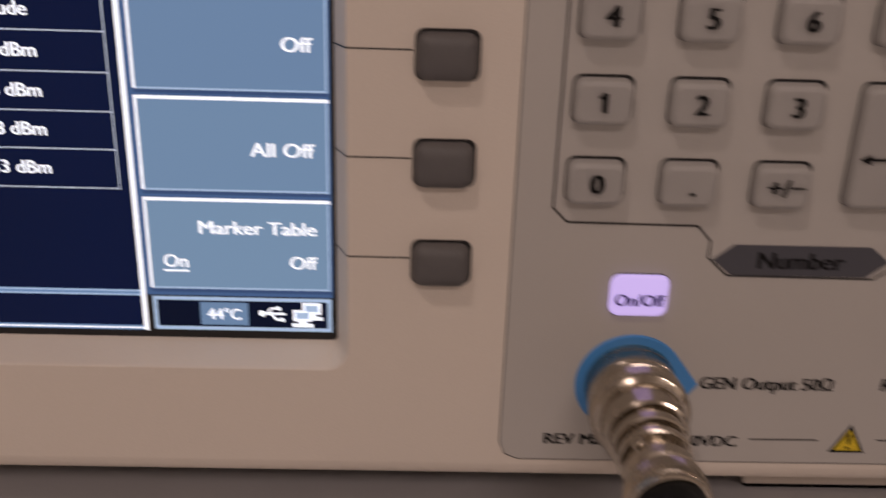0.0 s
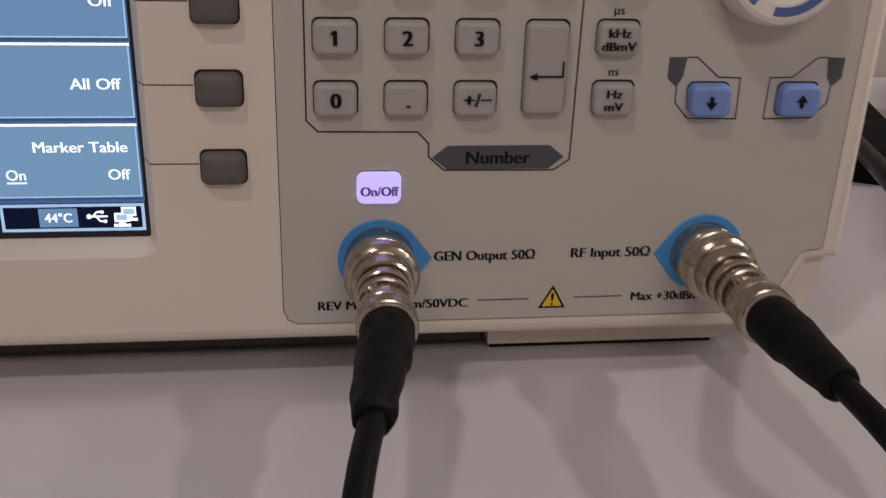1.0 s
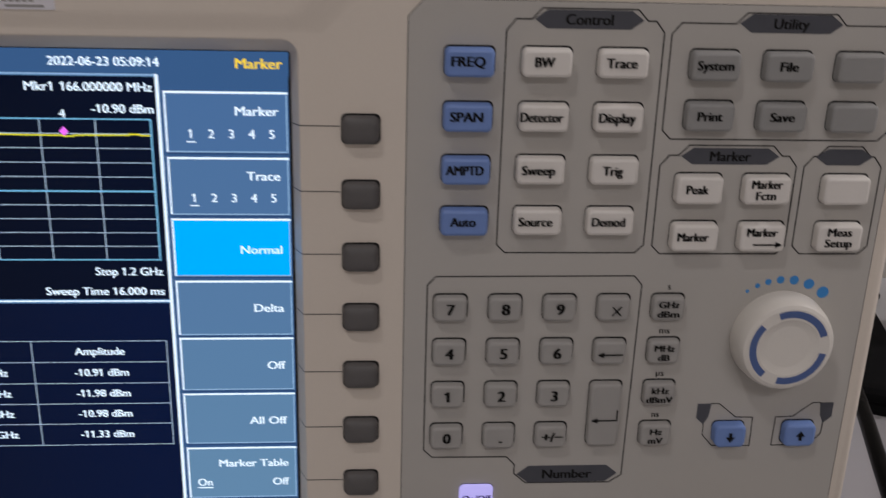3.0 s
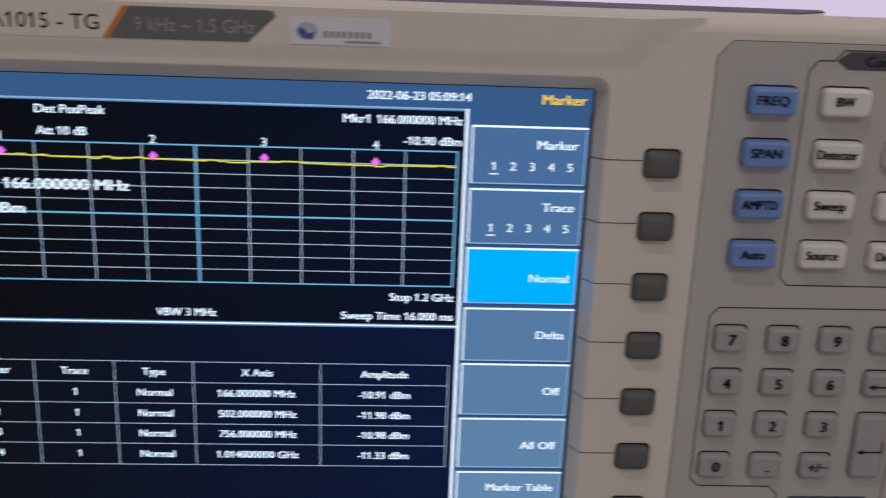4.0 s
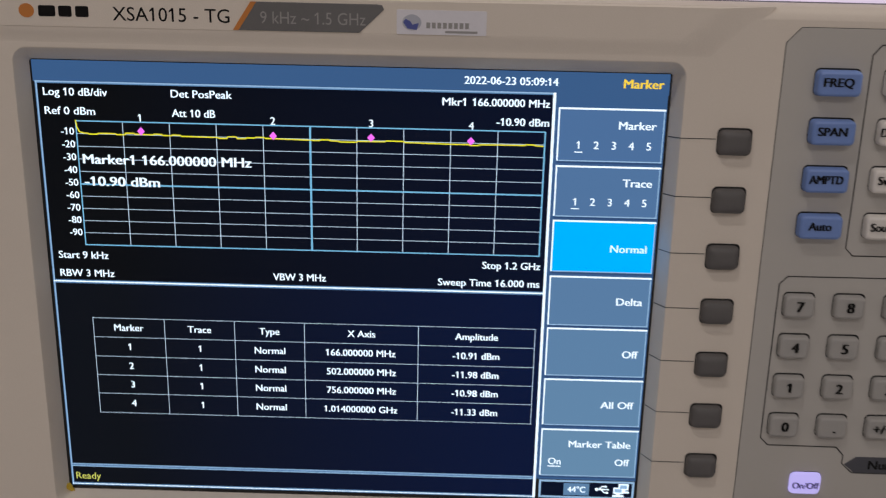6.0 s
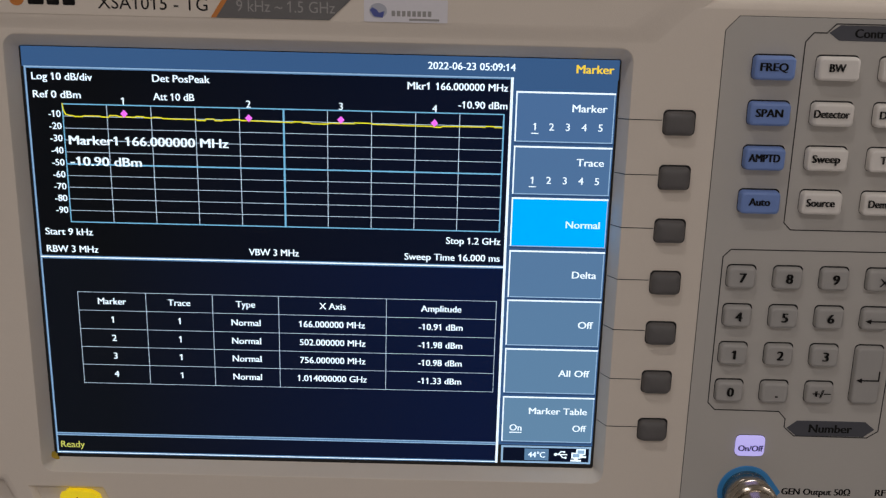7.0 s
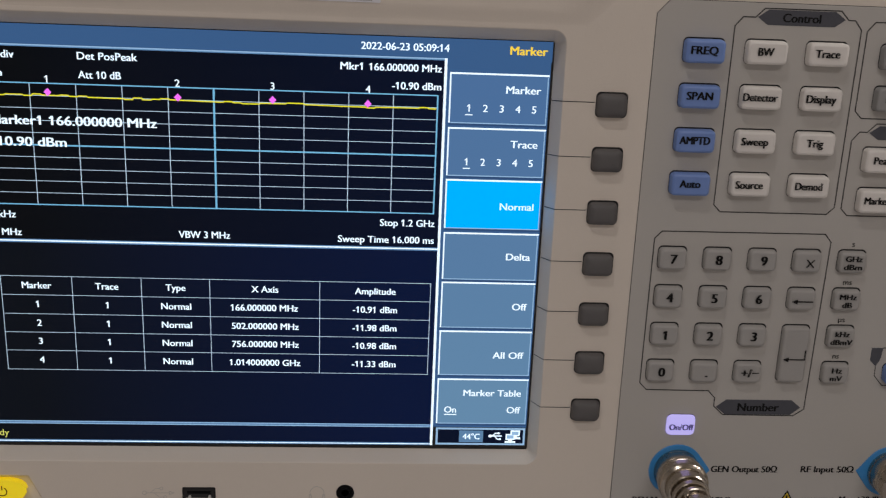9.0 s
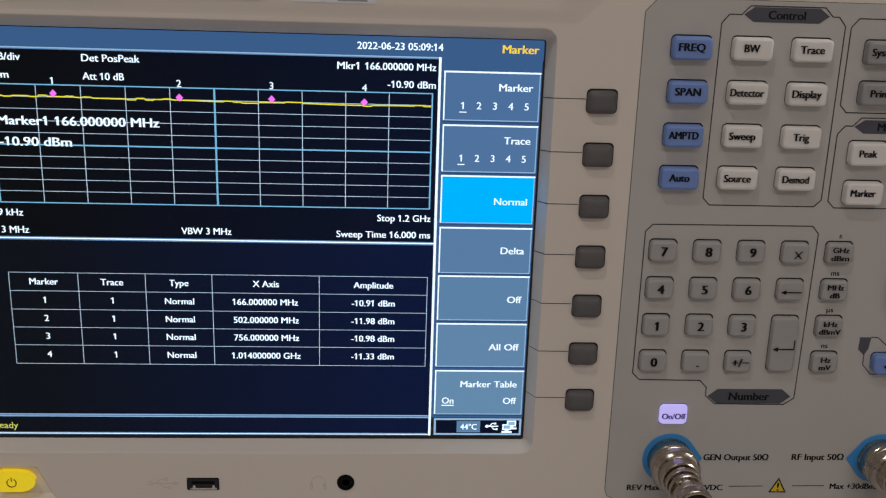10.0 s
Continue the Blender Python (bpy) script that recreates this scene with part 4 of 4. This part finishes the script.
# ---- coaxial leads with adapters ----
def lead(start, boot_from, boot_to, path, label, dents):
    """A black lead: adapter nut, bayonet plug, rubber boot and cord. All in millimetres of the instrument."""
    root = tagged(new("coaxial_lead"), label, "cable")
    root.location = W(*start)
    o = root.location.copy()
    to = lambda x, y, z: W(x, y, z) - o
    d = Vector(boot_from) - Vector(start)
    ax = d.normalized()
    bm = bmesh.new()
    prof = [(0.5, 8.7), (0.9, 9.0), (6.2, 9.05), (6.6, 8.7), (7.2, 8.7), (7.4, 9.3), (8.6, 9.4), (8.8, 9.1), (9.2, 9.1), (9.4, 9.5), (12.2, 9.5), (12.8, 9.2), (13.6, 8.4), (13.7, 7.6)]
    lathe(bm, prof, start, ax, 160, to, {1: 0.12, 2: 0.12})
    part("coupling_nut", bm, NICKEL, root, "finely knurled nickel coupling nut")
    bm = bmesh.new()
    lathe(bm, [(13.5, 7.9), (18.6, 7.8), (19.2, 7.4), (19.3, 6.3), (20.6, 6.3), (20.7, 7.0), (22.6, 7.0), (22.9, 6.7), (23.0, 5.6), (24.6, 5.6), (24.8, 6.6), (26.2, 6.7), (26.5, 6.3), (26.6, 5.0), (32.0, 5.0)], start, ax, 64, to)
    part("adapter_body", bm, NICKEL, root, "stepped nickel adapter")
    bm = bmesh.new()
    lathe(bm, [(29.8, 5.2), (30.0, 6.5), (32.6, 6.6), (33.0, 6.2), (33.6, 6.2), (33.9, 6.8), (34.4, 7.15), (37.6, 7.2), (38.1, 7.0), (38.3, 6.7), (38.9, 6.7), (39.1, 7.05), (39.7, 6.9), (39.9, 6.5), (39.9, 4.6)], start, ax, 112, to, {6: 0.3, 7: 0.3})
    part("bayonet_sleeve", bm, NICKEL, root, "nickel bayonet sleeve with a knurled rim")
    # bayonet studs in their slots
    u = ax.cross(Vector((0, 0, 1))).normalized()
    for way in (u * 0.6 + u.cross(ax) * 0.8, u * -0.6 - u.cross(ax) * 0.8):
        bm = bmesh.new()
        lathe(bm, [(4.5, 1.3), (6.9, 1.3), (7.2, 1.0)], tuple(Vector(start) + ax * 28.4), way, 16, to)
        part("bayonet_stud", bm, NICKEL, root)
    bm = bmesh.new()
    b = Vector(boot_to) - Vector(boot_from)
    n = b.length
    rough = [(-1.0, 5.9), (0.0, 6.1), (n * 0.2, 6.15), (n * 0.36, 6.1), (n * 0.43, 5.7), (n * 0.88, 4.5), (n * 0.96, 4.5), (n * 0.99, 4.2), (n, 3.9)]
    prof = [(d0 + (d1 - d0) * k / 5, r0 + (r1 - r0) * k / 5) for (d0, r0), (d1, r1) in zip(rough, rough[1:]) for k in range(5)]
    lathe(bm, prof + [(n, 3.9), (n, 3.0), (n - 4, 2.8)], boot_from, b.normalized(), 40, to)
    # shrunk rubber: shallow dents and folds
    for v in bm.verts:
        p = v.co * 1000
        v.co += Vector([noise.noise(p * 0.16 + Vector((31 * i, 7, 0))) * dents + noise.noise(p * 0.45 + Vector((0, 17 * i, 5))) * dents * 0.4 for i in range(3)]) / 1000
    part("strain_relief_boot", bm, RUBBER, root, "matt black rubber boot")
    part("cord", tube([tuple(Vector(boot_to) - b.normalized() * 6)] + [tuple(boot_to)] + path, 2.75, to), CABLE, root)
    return root


lead((270.2, FILM, -4.4), (269.7, -47.5, -4.4), (264.4, -82.5, -5.2), [(261.5, -97, -7.5), (256.8, -125, -16), (249.5, -158, -28), (236, -200, -36), (222, -260, -37.4), (205, -360, -37.4), (200, -480, -37.4)], "black coaxial lead with a nickel adapter plugged into the generator output", 0.75)
lead((357.0, FILM, -4.4), (359.0, -47.0, -4.2), (361.4, -78.5, -3.6), [(362.8, -97, -4.6), (365.2, -122, -9.2), (370.0, -155, -20.5), (379.5, -200, -34.5), (394, -250, -37.4), (420, -340, -37.4), (456, -460, -37.4)], "black coaxial lead with a nickel adapter plugged into the input", 0.3)


# ---- behind the instrument ----
def monitor():
    root = tagged(new("monitor"), "black-framed monitor showing a pale blank page behind the instrument", "monitor")
    root.location = W(160, 262, -40)
    o = root.location.copy()
    to = lambda x, y, z: W(x, y, z) - o
    part("frame", plate(rounded(-140, 70, 448, 420, 4, 4), 236, 262, 1.5, to), BLACK, root, "thin black frame")
    part("screen", plate(rounded(-122, 90, 430, 404, 0.5, 1), 235.6, 237, 0, to), MON_GLOW, root, "pale lit screen page", smooth=False)
    bm = bmesh.new()
    box(bm, 150, 255, -38, 200, 268, 130, to)
    part("stand_post", bm, BLACK, root)
    part("stand_foot", slab_round(80, 225, 270, 305, -40, -34, to), BLACK, root)
    return root


def slab_round(x0, y0, x1, y1, z0, z1, to):
    bm = bmesh.new()
    poly = rounded(x0, y0, x1, y1, 12, 5)
    loft(bm, [[(x, y, z) for x, y in p] for p, z in ((poly, z0), (poly, z1 - 1), (inset(poly, 1), z1))], to)
    return bm


monitor()


def adapter_block():
    root = tagged(new("power_adapter"), "black plastic power adapter lying on the desk beside the partition", "adapter")
    root.matrix_world = pose(0.520, 0.215, 0.75, 0, 0, -27)
    to = lambda x, y, z: Vector((x, y, z)) / 1000
    bm = bmesh.new()
    poly = [(-22, -82), (18, -82), (22, -78), (22, -46), (2, 40), (-6, 60), (-20, 60), (-24, 56), (-24, -80)]
    loft(bm, [[(x, y, z) for x, y in p] for p, z in ((poly, 0), (poly, 5), (inset(poly, 1.2), 5.6), (inset(poly, 1.2), 6.4), (poly, 7), (poly, 11), (inset(poly, 2), 13.5), (inset(poly, 6), 14))], to)
    part("body", bm, BLACK, root)
    return root


adapter_block()
tagged(new("mains_cable", finish(tube([(560, 285, -36), (520, 235, -30), (490, 172, -20), (472, 136, -14), (462, 115, -10), (444, 67, -3), (425, 17, 4), (408, -31, 10), (404, -56, 13), (418, -74, 14), (450, -80, 12), (520, -88, 0), (610, -115, -26), (720, -140, -36)], 3.3, steps=14, segments=20), "mains_cable", MAINS)), "glossy black power cord curving over the desk", "cable")
tagged(new("thin_cable", finish(tube([(660, 300, -37.8), (600, 290, -37.8), (572, 262, -37.8), (566, 235, -37.8), (578, 205, -37.8), (620, 190, -37.8), (700, 190, -37.8)], 2.0, steps=12), "thin_cable", DARK_BROWN)), "thin dark brown cord lying on the desk", "cable")


def carton():
    root = tagged(new("white_carton"), "flat white carton lying on the desk beside cables", "box")
    root.matrix_world = pose(0.465, 0.064, 0.75, 0, 0, -28.7)
    to = lambda x, y, z: Vector((x, y, z)) / 1000
    bm = bmesh.new()
    poly = rounded(0, 0, 140, 280, 1.5, 3)
    loft(bm, [[(x, y, z) for x, y in p] for p, z in ((poly, 0), (poly, 8.6), (inset(poly, 1.2), 9.4))], to)
    part("body", bm, CARTON, root)
    bm = bmesh.new()
    box(bm, 1, 0.5, 9.2, 139, 90, 9.8, to)
    part("flap", bm, CARTON, root, "closed white lid flap")
    return root


carton()


def parts_box():
    root = tagged(new("beige_box"), "small upright beige box standing behind a white carton", "box")
    root.matrix_world = pose(0.536, 0.192, 0.75, 0, 0, -27)
    to = lambda x, y, z: Vector((x, y, z)) / 1000
    poly = rounded(0, 0, 90, 70, 4, 4)
    bm = bmesh.new()
    loft(bm, [[(x, y, z) for x, y in p] for p, z in ((poly, 0), (poly, 36), (inset(poly, 0.6), 36.4))], to)
    part("body", bm, PARTITION, root)
    bm = bmesh.new()
    loft(bm, [[(x, y, z) for x, y in p] for p, z in ((inset(poly, 0.5), 36), (inset(poly, -0.6), 36.6), (inset(poly, -0.6), 44), (inset(poly, 1.5), 46))], to)
    part("lid", bm, PARTITION, root, "closed beige lid")
    return root


parts_box()


def booklet():
    root = tagged(new("booklet"), "thin dark-covered booklet lying on top of the instrument", "booklet")
    root.location = W(190, 62, 174.6)
    o = root.location.copy()
    to = lambda x, y, z: W(x, y, z) - o
    poly = [(70, 30), (250, 30), (316, 88), (318, 98), (70, 100)]
    for z0, z1, mat, name in ((174.6, 175.0, DARK_BROWN, "cover"), (175.0, 178.2, PAPER, "pages"), (178.2, 178.7, DARK_BROWN, "cover")):
        bm = bmesh.new()
        loft(bm, [[(x, y, z) for x, y in poly] for z in (z0, z1)], to)
        part(name, bm, mat, root, smooth=False)
    return root


booklet()

# ---- dust specks on the desk ----
rng = random.Random(11)
bm = bmesh.new()
for _ in range(7):
    x, y = rng.uniform(0.05, 0.6), rng.uniform(-0.16, 0.0)
    r = rng.uniform(0.0001, 0.00022)
    bmesh.ops.create_icosphere(bm, subdivisions=1, radius=r, matrix=Matrix.Translation((x, y, 0.75 + r * 0.5)))
tagged(new("dust", finish(bm, "dust", SPECK, False)), "fine dark dust specks on the white desk", "dust", kind="stuff")
